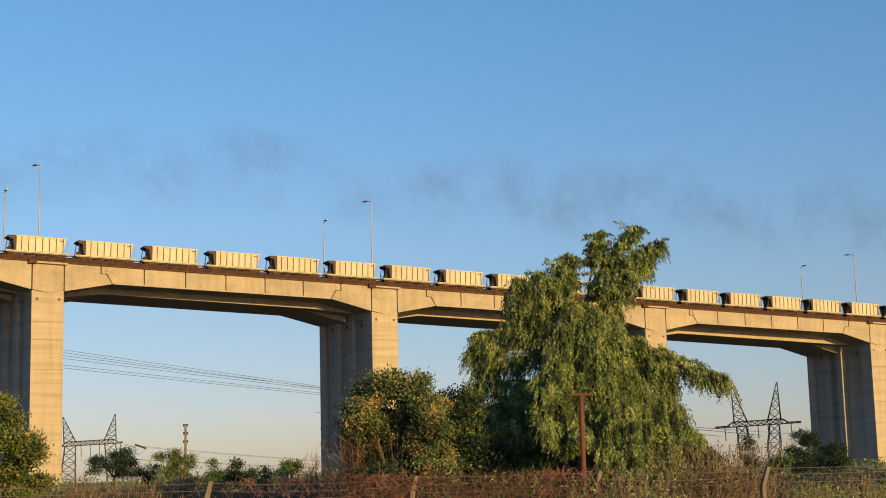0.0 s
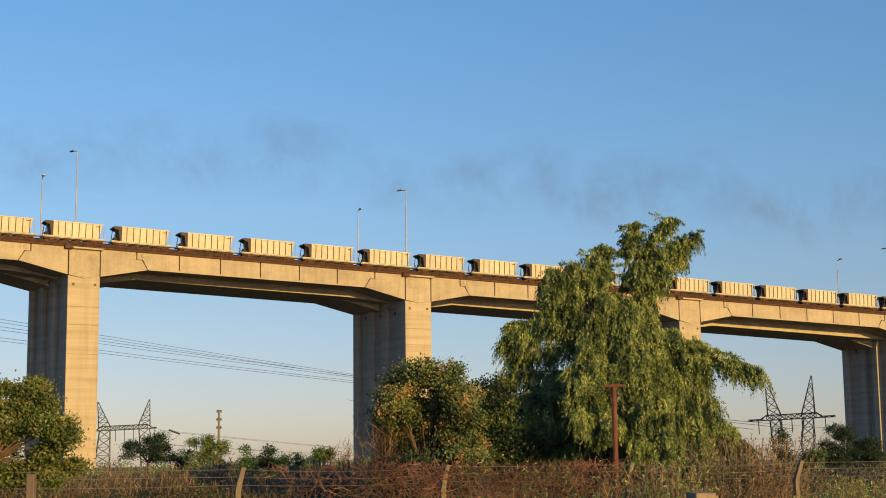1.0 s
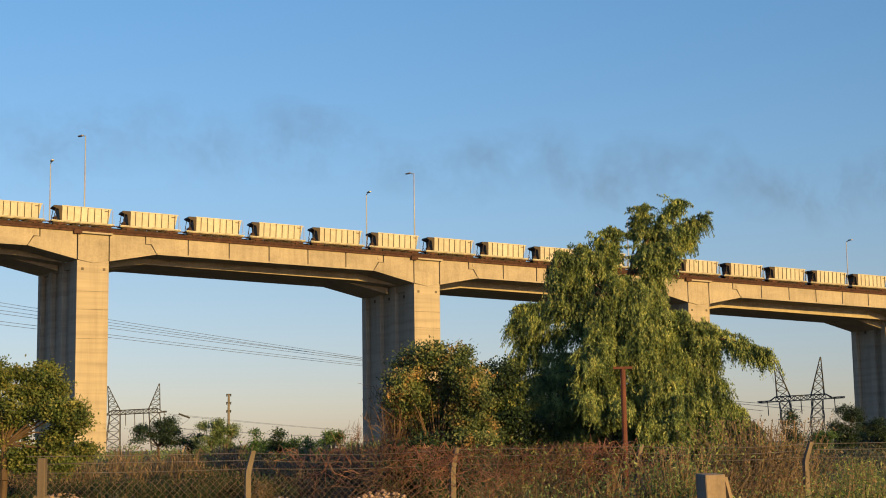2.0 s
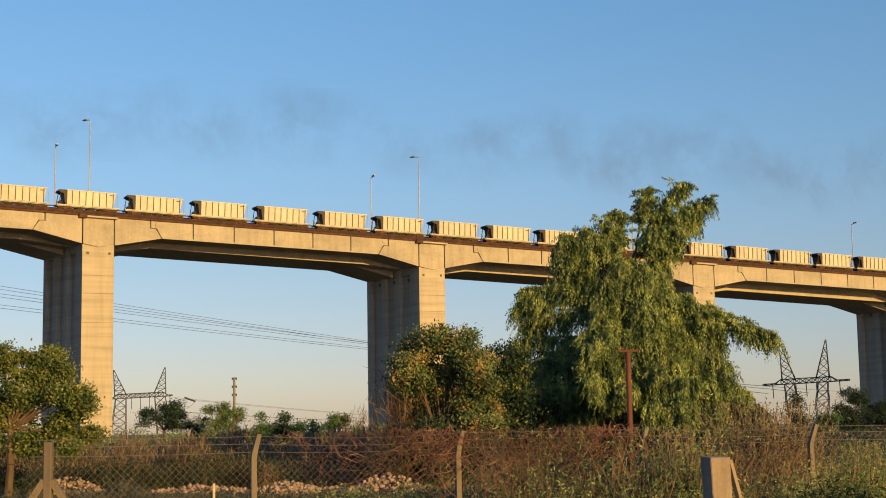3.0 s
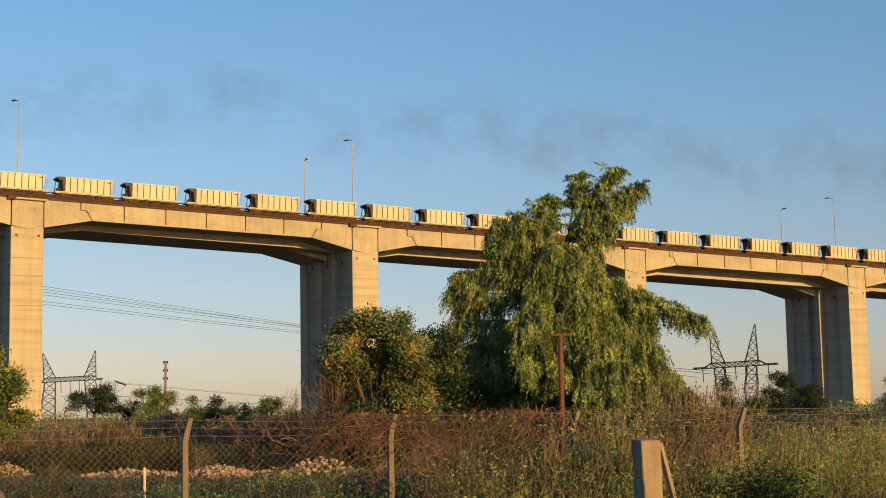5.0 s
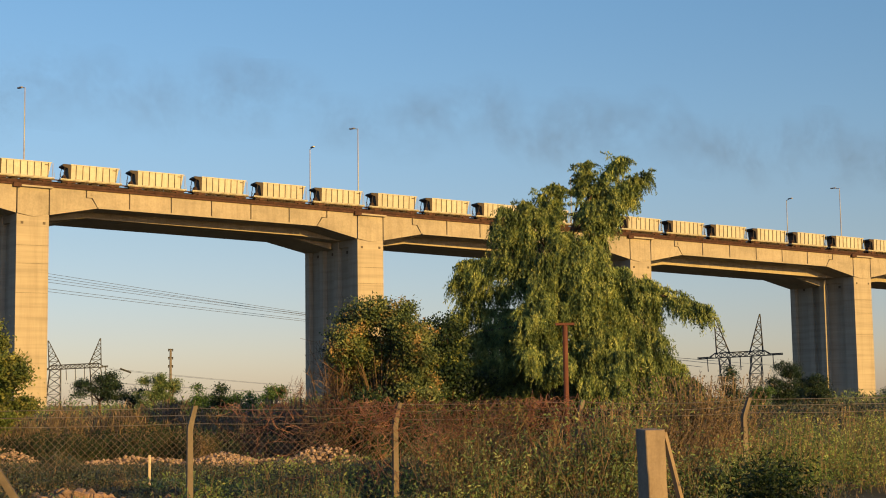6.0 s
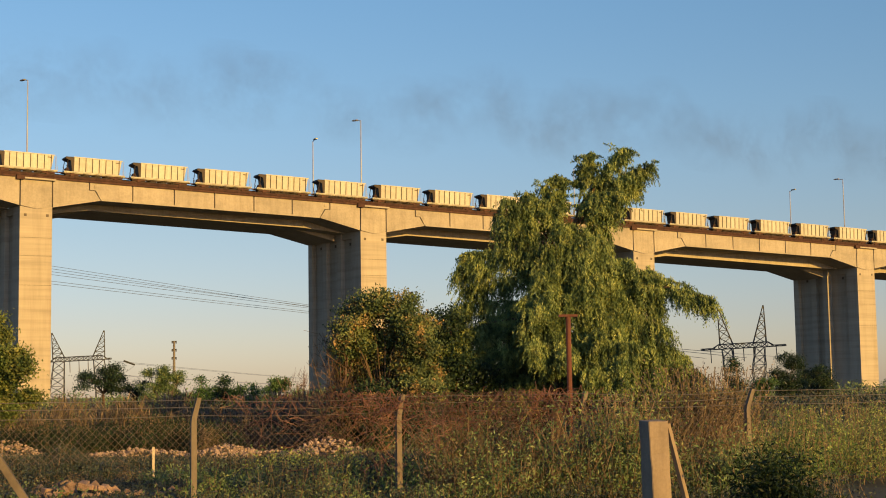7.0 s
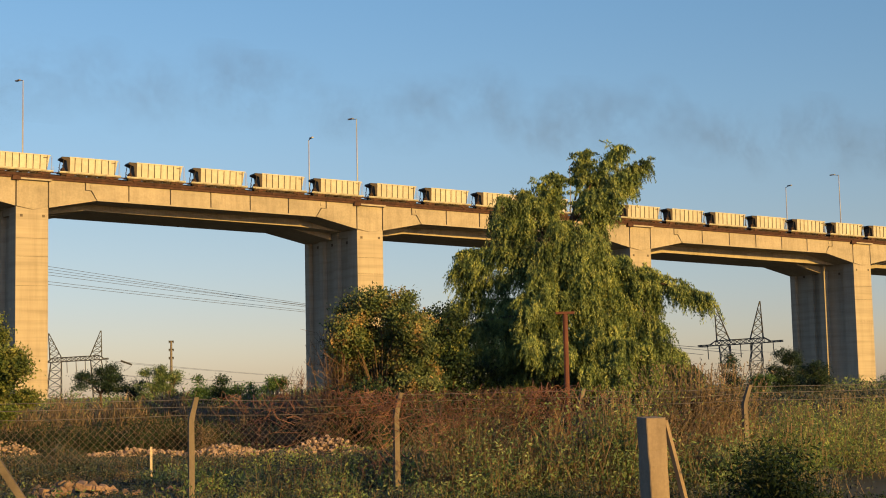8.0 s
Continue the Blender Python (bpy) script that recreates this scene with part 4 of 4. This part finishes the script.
def build_fence():
    fence = thing("fence", "old chain-link fence on cranked concrete posts with barbed wire", "fence")
    for i in range(0, 9):
        p = on_fence(i)
        bm = bmesh.new()
        w = 0.037
        out = F_DIR * 0.075
        rings = []
        for z, off, k in ((-0.3, 0, 1.15), (POST_H - 0.33, 0, 1.0), (POST_H - 0.26, 0.12, 1.0), (POST_H, 1.0, 0.85)):
            c = p + out * off + Vector((0, 0, z))
            if i == 3:
                c = c + F_DIR * 0.04 * off
            rings.append([bm.verts.new(c + F_DIR * (a * w * k) + F_SIDE * (b * w * k)) for a, b in ((-1, -1), (1, -1), (1, 1), (-1, 1))])
        for a, b in zip(rings, rings[1:]):
            for j in range(4):
                bm.faces.new((a[j], a[(j + 1) % 4], b[(j + 1) % 4], b[j]))
        bm.faces.new(rings[0][::-1]), bm.faces.new(rings[-1])
        part("post", bm, POST_CONCRETE, fence)
    for z, off in ((POST_H - 0.03, 0.9), (POST_H - 0.13, 0.55), (POST_H - 0.24, 0.25)):
        bm = bmesh.new()
        pts = []
        for i in range(-1, 8):
            for k in range(6):
                t = k / 6
                pts.append(on_fence(i + t) + F_DIR * 0.075 * off + Vector((0, 0, z - 0.05 * 4 * t * (1 - t) * (0.5 + 0.5 * math.sin(i * 3.1 + z * 9)))))
        add_tube(bm, pts, 0.0045, 4)
        part("barbed_wire", bm, BARB, fence)
    # diamond mesh, one panel a bay
    top, low, step = POST_H - 0.36, 0.84, 0.097
    rng = np.random.default_rng(5)
    for i in range(-1, 3):
        a, b = [], []
        h = top - low
        n = int((3.0 + h) / step)
        for k in range(-int(h / step), int(3.0 / step) + 1):
            for sgn in (1, -1):
                x0 = k * step if sgn == 1 else k * step + h
                x1 = x0 + sgn * h
                lo, hi = max(0.0, min(x0, x1)), min(3.0, max(x0, x1))
                if hi - lo < 0.02:
                    continue
                za, zb = low + (lo - x0) / (x1 - x0) * h, low + (hi - x0) / (x1 - x0) * h
                m = max(2, int((hi - lo) / 0.25))
                us = np.linspace(lo, hi, m + 1)
                zs = np.linspace(za, zb, m + 1)
                bulge = [0.05 * noise.noise((u * 0.8 + i * 3, z * 1.3, 2)) for u, z in zip(us, zs)]
                pts = [on_fence(i) + F_DIR * u + F_SIDE * w + Vector((0, 0, z + 0.6 * w)) for u, z, w in zip(us, zs, bulge)]
                a += [tuple(p) for p in pts[:-1]]
                b += [tuple(p) for p in pts[1:]]
        me = quick_mesh("wire_mesh", sticks(np.array(a), np.array(b), 0.0021))
        part_of("wire_mesh", me, MESH_WIRE, fence)
    return fence


build_fence()


def build_dry_vine():
    """Tangled dead runners hanging in the upper part of the fence."""
    rng = np.random.default_rng(6)
    a, b = [], []
    for k in range(1050):
        u = rng.uniform(0.1, 2.1)
        z = rng.uniform(1.22, POST_H - 0.03) if k % 12 else rng.uniform(0.5, 1.3)
        if u < 0.6 and rng.uniform() < 0.8:
            continue
        p = np.array(on_fence(u)) + np.array([0, 0, z]) + rng.normal(size=3) * 0.03
        d = rng.normal(size=3) * 0.06
        for j in range(7):
            q = p + d
            d = d * 0.75 + rng.normal(size=3) * np.array([0.035, 0.02, 0.035])
            if q[2] > POST_H:
                d[2] = -abs(d[2])
            a.append(p), b.append(q)
            p = q
    ob = part_of("dry_vine", quick_mesh("dry_vine", sticks(np.array(a), np.array(b), rng.uniform(0.002, 0.0045, len(a)))), VINE)
    tagged(ob, "tangled dead reddish-brown vine grown into the fence", "vine", kind="stuff")


build_dry_vine()


def build_corner_post(p):
    """Straight post with two raking braces."""
    t = thing("strainer_post", "grey concrete strainer post with two raking braces", "fence post")
    p = Vector(p)
    bm = bmesh.new()
    add_box(bm, (-0.055, -0.055, -0.2), (0.055, 0.055, 1.62), Matrix.Translation(p))
    bmesh.ops.bevel(bm, geom=bm.edges[:], offset=0.012, segments=1, affect="EDGES")
    part("post", bm, POST_CONCRETE, t)
    for d in (Vector((-0.75, -0.1, 0)), Vector((0.75, 0.1, 0))):
        bm = bmesh.new()
        top, foot = p + Vector((0, 0, 1.12)) + d * 0.06, p + d * 1.1 - Vector((0, 0, 0.1))
        q = (foot - top).to_track_quat("Z", "Y").to_matrix().to_4x4()
        add_box(bm, (-0.045, -0.045, 0), (0.045, 0.045, (foot - top).length), Matrix.Translation(top) @ q)
        part("brace", bm, POST_CONCRETE, t)


build_corner_post(on_fence(-0.91))


def build_stub():
    """A thick leaning concrete post with a thin brace behind it."""
    t = thing("concrete_post", "thick weathered concrete post with chipped top and rough brace", "concrete post")
    bm = bmesh.new()
    m = Matrix.Translation((1.99, 14.0, 0)) @ Matrix.Rotation(radians(-1.2), 4, "Y") @ Matrix.Rotation(radians(22), 4, "Z")
    add_box(bm, (-0.102, -0.102, -0.3), (0.102, 0.102, 1.40), m)
    bmesh.ops.subdivide_edges(bm, edges=[e for e in bm.edges if abs((e.verts[0].co - e.verts[1].co).z) > 1], cuts=10)
    bmesh.ops.bevel(bm, geom=bm.edges[:], offset=0.008, segments=1, affect="EDGES")
    for v in bm.verts:
        v.co += Vector((noise.noise(v.co * 9), noise.noise(v.co * 9 + Vector((5, 0, 0))), noise.noise(v.co * 14) * (1.6 if v.co.z > 1.3 else 0.5))) * 0.011
    part("post", bm, STUB_CONCRETE, t)
    bm = bmesh.new()
    top, foot = Vector((2.10, 14.06, 1.36)), Vector((2.36, 13.75, 0.0))
    q = (foot - top).to_track_quat("Z", "Y").to_matrix().to_4x4()
    add_box(bm, (-0.022, -0.022, 0), (0.022, 0.022, (foot - top).length + 0.1), Matrix.Translation(top) @ q)
    part("brace", bm, WOOD, t, "rough wooden brace")


build_stub()


def build_rust_pole():
    t = thing("rusty_pole", "rust-red steel pole with a short crossbar on top", "steel pole")
    bm = bmesh.new()
    add_rod(bm, (2.02, 24.0, -0.3), (2.02, 24.0, 2.90), 0.043, 0.043, 10)
    part("pole", bm, RED_RUST, t)
    bm = bmesh.new()
    add_box(bm, (-0.155, -0.05, 2.885), (0.155, 0.05, 2.925), Matrix.Translation((2.02, 24.0, 0)))
    part("crossbar", bm, RED_RUST, t)


RED_RUST = surface("red_rust", [(0.067, 0.022, 0.016), (0.104, 0.033, 0.022), (0.141, 0.052, 0.030)], 3.0, fine=20, rough=0.75, metal=0.1)
build_rust_pole()

bm = bmesh.new()
add_box(bm, (-0.022, -0.022, -0.15), (0.022, 0.022, 0.75), Matrix.Translation((-5.52, 27.9, 0)))
bmesh.ops.bevel(bm, geom=bm.edges[:], offset=0.006, segments=1, affect="EDGES")
tagged(part("wooden_stake", bm, surface("pale_wood", [(0.5, 0.42, 0.30), (0.62, 0.54, 0.40)], 4.0, fine=20)), "short pale wooden stake driven into the ground", "stake")

# ---- rubble ----
STONE = surface("rubble_stone", [(0.211, 0.155, 0.130), (0.326, 0.244, 0.202), (0.424, 0.333, 0.284)], 5.0, fine=15, bump=0.5, bump_scale=20, vary=0.25)


MASONRY = surface("broken_masonry", [(0.163, 0.106, 0.075), (0.250, 0.169, 0.119), (0.338, 0.237, 0.169)], 6.0, fine=20, bump=0.5, bump_scale=25, vary=0.3)


def stone_mesh(seed, squash=0.7, angular=False, material=STONE):
    bm = bmesh.new()
    if angular:
        add_box(bm, (-0.6, -0.45, -0.4), (0.6, 0.45, 0.4))
        bmesh.ops.bevel(bm, geom=bm.edges[:], offset=0.08, segments=1, affect="EDGES")
    else:
        bmesh.ops.create_icosphere(bm, subdivisions=1, radius=0.6)
    for v in bm.verts:
        v.co *= 1 + 0.45 * noise.noise(v.co * 1.7 + Vector((seed * 3.7, 0, 0)))
        v.co.z *= squash
    me = bpy.data.meshes.new("stone")
    bm.to_mesh(me)
    bm.free()
    me.materials.append(material)
    return me


STONES = [stone_mesh(i, 0.55 + 0.12 * i, i % 2 == 0) for i in range(5)]
BLOCKS = [stone_mesh(9 + i, 0.9, True, MASONRY) for i in range(3)]


def build_heap(name, label, x, y, rx, ry, height, count, size, seed, shapes):
    """Loose stones over a low mound."""
    rng = random.Random(seed)
    heap = thing(name, label, "rubble")
    for i in range(count):
        r, a = math.sqrt(rng.random()), rng.uniform(0, math.tau)
        ob = new("stone", rng.choice(shapes))
        ob.parent = heap
        k = size * rng.uniform(0.5, 1.4)
        z = height * (1 - r ** 1.5) * rng.uniform(0.55, 1.0)
        ob.location = (x + rx * r * math.cos(a), y + ry * r * math.sin(a), z + 0.2 * k)
        ob.rotation_euler = [rng.uniform(-0.6, 0.6), rng.uniform(-0.6, 0.6), rng.uniform(0, 6.3)]
        ob.scale = (k, k, k)


build_heap("rubble_heap", "pale stone rubble heap in the field", -12.5, 42.0, 1.15, 0.6, 0.55, 300, 0.075, 1, STONES)
build_heap("rubble_heap", "thin line of pale rubble in the field", -8.6, 41.5, 1.8, 0.4, 0.26, 270, 0.07, 2, STONES)
build_heap("rubble_heap", "low pale rubble heap in the field", -6.1, 41.2, 1.2, 0.5, 0.34, 300, 0.072, 3, STONES)
build_heap("rubble_heap", "mound of grey and pale rubble behind the fence", -3.1, 38.6, 1.3, 0.7, 0.58, 300, 0.078, 4, STONES)
build_heap("rubble_heap", "scattered pale rubble in the field", -4.6, 39.6, 1.8, 0.4, 0.22, 270, 0.068, 5, STONES)
build_heap("broken_blocks", "pile of broken masonry blocks among weeds", -6.3, 25.2, 0.75, 0.45, 0.28, 40, 0.13, 6, BLOCKS)
build_heap("broken_blocks", "scattered broken masonry pieces in the weeds", -4.9, 25.2, 0.9, 0.35, 0.05, 26, 0.13, 7, BLOCKS)
build_heap("broken_blocks", "few small masonry pieces among weeds", -7.1, 27.0, 0.6, 0.5, 0.12, 16, 0.14, 8, BLOCKS)

# ---- weeds and grass ----
RW = np.random.default_rng(77)


def fence_gap(x, y):
    """Distance behind (+) or before (-) the fence line."""
    return (Vector((x, y, 0)) - F_START).dot(-F_SIDE)


def fence_run(x, y):
    return (Vector((x, y, 0)) - F_START).dot(F_DIR) / 3.0


build_weeds("tall_weeds", "tall dry brown and green weeds grown along the fence", RW, (-0.2, 6.0, 20.0, 27.0), 3300, 1.5, WEED, 0.07, 38,
            keep=lambda x, y: -1.3 < fence_gap(x, y) < 1.6 and 1.12 < fence_run(x, y) < 2.95)
build_weeds("dry_weeds", "dry brown brushwood along the fence", RW, (-0.3, 5.2, 20.0, 26.0), 1900, 1.45, DRY, 0.05, 34,
            keep=lambda x, y: -1.0 < fence_gap(x, y) < 1.2 and 1.05 < fence_run(x, y) < 2.9)
for u0, u1, tall in ((1.38, 1.5, 1.4), (1.72, 1.9, 1.2), (2.0, 2.3, 1.45)):
    build_weeds("yellow_weeds", "bushy yellow-green weeds lit by the sun at the fence", RW, (0.2, 4.0, 20.8, 23.4), 1500, tall, LIME, 0.065, 36, lean=0.16,
                keep=lambda x, y: -0.7 < fence_gap(x, y) < 0.5 and u0 < fence_run(x, y) < u1)
build_weeds("dry_weeds", "thick dry brown bush at the fence", RW, (3.75, 4.85, 24.1, 25.6), 560, 1.85, DRY, 0.065, 60, lean=0.26)
build_weeds("yellow_weeds", "yellow-green flowering weeds behind the fence", RW, (4.6, 14.5, 23.0, 44.0), 2500, 1.15, LIME, 0.07, 38,
            keep=lambda x, y: fence_gap(x, y) > 0.4 and noise.noise((x * 0.55, y * 0.35, 15)) > -0.2)
build_weeds("tall_weeds", "green and brown weeds in the field", RW, (4.6, 20.0, 24.0, 48.0), 1700, 1.0, BROAD, 0.07, 36, keep=lambda x, y: fence_gap(x, y) > 0.4)
build_weeds("low_weeds", "olive and yellowing weeds at the foot of the fence", RW, (-3.8, 1.4, 17.5, 22.0), 1500, 0.55, WEED, 0.06, 26,
            keep=lambda x, y: -1.8 < fence_gap(x, y) < -0.15 and noise.noise((x * 0.8, y * 0.8, 31)) > -0.25)
# field weeds in the darkened leaf colour, which imitates shade lying on them
build_weeds("low_weeds", "low weeds and grass before the fence", RW, (-7.5, 5.5, 11.0, 23.0), 4200, 0.42, SHADY_FIELDLEAF, 0.06, 22,
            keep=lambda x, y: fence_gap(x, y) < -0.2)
build_weeds("low_weeds", "low weeds in the field, shade put into their leaf colour", RW, (-14.0, 0.0, 21.0, 40.5), 5000, 0.62, SHADY_FIELDLEAF, 0.075, 24, keep=lambda x, y: fence_gap(x, y) > 0.3,
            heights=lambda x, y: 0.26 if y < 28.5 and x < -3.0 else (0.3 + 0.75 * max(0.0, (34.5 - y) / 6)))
build_weeds("tall_weeds", "clump of tall leafy weeds in the field, darkened as if in shade", RW, (-8.4, -6.9, 29.0, 32.0), 90, 0.75, SHADY_FIELDLEAF, 0.08, 34)
build_weeds("flowering_weeds", "pale-headed flowering weeds behind the fence", RW, (5.0, 13.0, 24.5, 34.0), 700, 1.3, PALEHEAD, 0.05, 16, lean=0.12, keep=lambda x, y: fence_gap(x, y) > 0.4)
build_weeds("tall_weeds", "clumps of taller weeds in the field", RW, (-12.0, 0.5, 21.5, 31.5), 1000, 0.75, WEED, 0.085, 26, heights=lambda x, y: 0.45 if x < -3.0 else 1.0,
            keep=lambda x, y: fence_gap(x, y) > 0.4 and noise.noise((x * 0.6, y * 0.5, 21)) > 0.08)
build_weeds("yellow_weeds", "patches of yellow-green weeds in the field", RW, (-6.5, 0.5, 22.5, 33.5), 1300, 0.6, LIME, 0.08, 26, heights=lambda x, y: 1.05 if y < 30 else 0.5,
            keep=lambda x, y: x > -4.0 and noise.noise((x * 0.6, y * 0.4, 4)) > -0.1)
build_weeds("dry_weeds", "dry brown grass patches in the field", RW, (-10.0, 1.0, 24.0, 33.5), 800, 0.5, DRY, 0.06, 20, heights=lambda x, y: 1.0 if y < 30 else 0.5,
            keep=lambda x, y: noise.noise((x * 0.5, y * 0.4, 11)) > 0.1)
# the bank's shaded face is given by dark leaves under lighter tops
build_weeds("weed_bank", "bank of dense green weeds across the field, shade put into its leaf colour", RW, (-24.0, -0.5, 43.4, 47.5), 2900, 1.05, DARKLEAF, 0.09, 40)
build_weeds("dry_weeds", "dry brown weeds before the shaded bank", np.random.default_rng(61), (-7.0, -0.4, 42.9, 44.2), 420, 1.0, DRY, 0.07, 26, lean=0.15, keep=lambda x, y: y > 42.6)
build_weeds("tall_weeds", "olive weeds before the shaded bank", np.random.default_rng(62), (-7.0, -0.4, 42.9, 44.2), 260, 0.9, WEED, 0.075, 28, lean=0.18, keep=lambda x, y: y > 42.6)
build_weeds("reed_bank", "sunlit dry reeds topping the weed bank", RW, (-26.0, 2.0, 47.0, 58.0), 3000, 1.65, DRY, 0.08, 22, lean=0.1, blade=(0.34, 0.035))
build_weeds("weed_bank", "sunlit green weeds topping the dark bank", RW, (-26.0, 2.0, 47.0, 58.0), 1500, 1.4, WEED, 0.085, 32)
build_weeds("far_scrub", "far scrub and weeds reaching the viaduct", RW, (-45.0, 50.0, 60.0, 120.0), 4000, 1.4, SHADY_FIELDLEAF, 0.24, 16)
build_weeds("far_scrub", "dry brown scrub reaching the viaduct", RW, (-45.0, 60.0, 60.0, 140.0), 2600, 1.3, DRY, 0.26, 14)
build_weeds("far_scrub", "distant scrub beyond the viaduct", RW, (-110.0, 140.0, 120.0, 330.0), 2500, 2.3, WEED, 0.55, 16)
# shrub and nettles look shaded through their leaf colour; nothing casts this shade
build_weeds("shaded_shrub", "low green leafy shrub, its shade put into the leaf colour", np.random.default_rng(8), (2.82, 3.4, 13.6, 14.1), 420, 0.98, SHADY_GREEN, 0.06, 60, stems=False, lean=0.14, category="shrub",
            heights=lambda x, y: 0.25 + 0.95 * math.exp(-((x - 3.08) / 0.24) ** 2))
build_weeds("low_weeds", "low green nettles and grass before the fence, shade put into their colour", RW, (0.5, 6.5, 11.5, 20.0), 3400, 0.34, SHADY_GREEN, 0.055, 30, stems=False)


# ---- smoke of the locomotive, drifting over the train ----
def smoke_material():
    m = bpy.data.materials.new("thin_smoke")
    m.use_nodes = True
    nt = m.node_tree
    nt.nodes.remove(nt.nodes["Principled BSDF"])
    gen = nt.nodes.new("ShaderNodeTexCoord").outputs["Generated"]
    mp = nt.nodes.new("ShaderNodeMapping")
    mp.inputs["Location"].default_value, mp.inputs["Scale"].default_value = (-1, -1, -1), (2, 2, 2)
    nt.links.new(gen, mp.inputs[0])
    ball = nt.nodes.new("ShaderNodeTexGradient")
    ball.gradient_type = "SPHERICAL"
    nt.links.new(mp.outputs[0], ball.inputs[0])
    mul = nt.nodes.new("ShaderNodeMath")
    mul.operation = "MULTIPLY"
    nt.links.new(ball.outputs["Fac"], mul.inputs[0])
    nt.links.new(ramp(nt, noise_of(nt, 0.09, 5.0), [(0.35, (0, 0, 0)), (0.7, (1, 1, 1))]), mul.inputs[1])
    thin = nt.nodes.new("ShaderNodeMath")
    thin.operation = "MULTIPLY"
    thin.inputs[1].default_value = 0.29
    nt.links.new(mul.outputs[0], thin.inputs[0])
    soot = nt.nodes.new("ShaderNodeBsdfDiffuse")
    soot.inputs[0].default_value = (0.05, 0.055, 0.07, 1)
    mix = nt.nodes.new("ShaderNodeMixShader")
    nt.links.new(thin.outputs[0], mix.inputs[0])
    nt.links.new(nt.nodes.new("ShaderNodeBsdfTransparent").outputs[0], mix.inputs[1])
    nt.links.new(soot.outputs[0], mix.inputs[2])
    nt.links.new(mix.outputs[0], nt.nodes["Material Output"].inputs[0])
    return m


def build_smoke():
    trail = thing("smoke_trail", "faint grey smoke drifting in wisps above the train", "smoke", kind="stuff")
    mat = smoke_material()
    rng = random.Random(3)
    for k in range(30):
        s = -45 + 12.5 * k + rng.uniform(-3, 3)
        w, h = rng.uniform(11, 19), rng.uniform(6.5, 11)
        z = deck(s) + 18.3 + 0.045 * s + rng.uniform(-3.0, 3.0)
        verts, faces, n = [], [], 10
        for j in range(n + 1):
            for i in range(n + 1):
                u, v = 2 * i / n - 1, 2 * j / n - 1
                verts.append(on_bridge(s + w * u, 3 + 1.5 * math.sin(2.3 * u + k) + 1.2 * math.cos(2.9 * v + k), z + h * v + 1.5 * u * math.sin(k)) )
        for j in range(n):
            for i in range(n):
                a = j * (n + 1) + i
                faces.append((a, a + 1, a + n + 2, a + n + 1))
        ob = part_of("smoke_wisp", mesh_of("smoke_wisp", verts, faces), mat, trail)
        ob.visible_shadow = False


build_smoke()
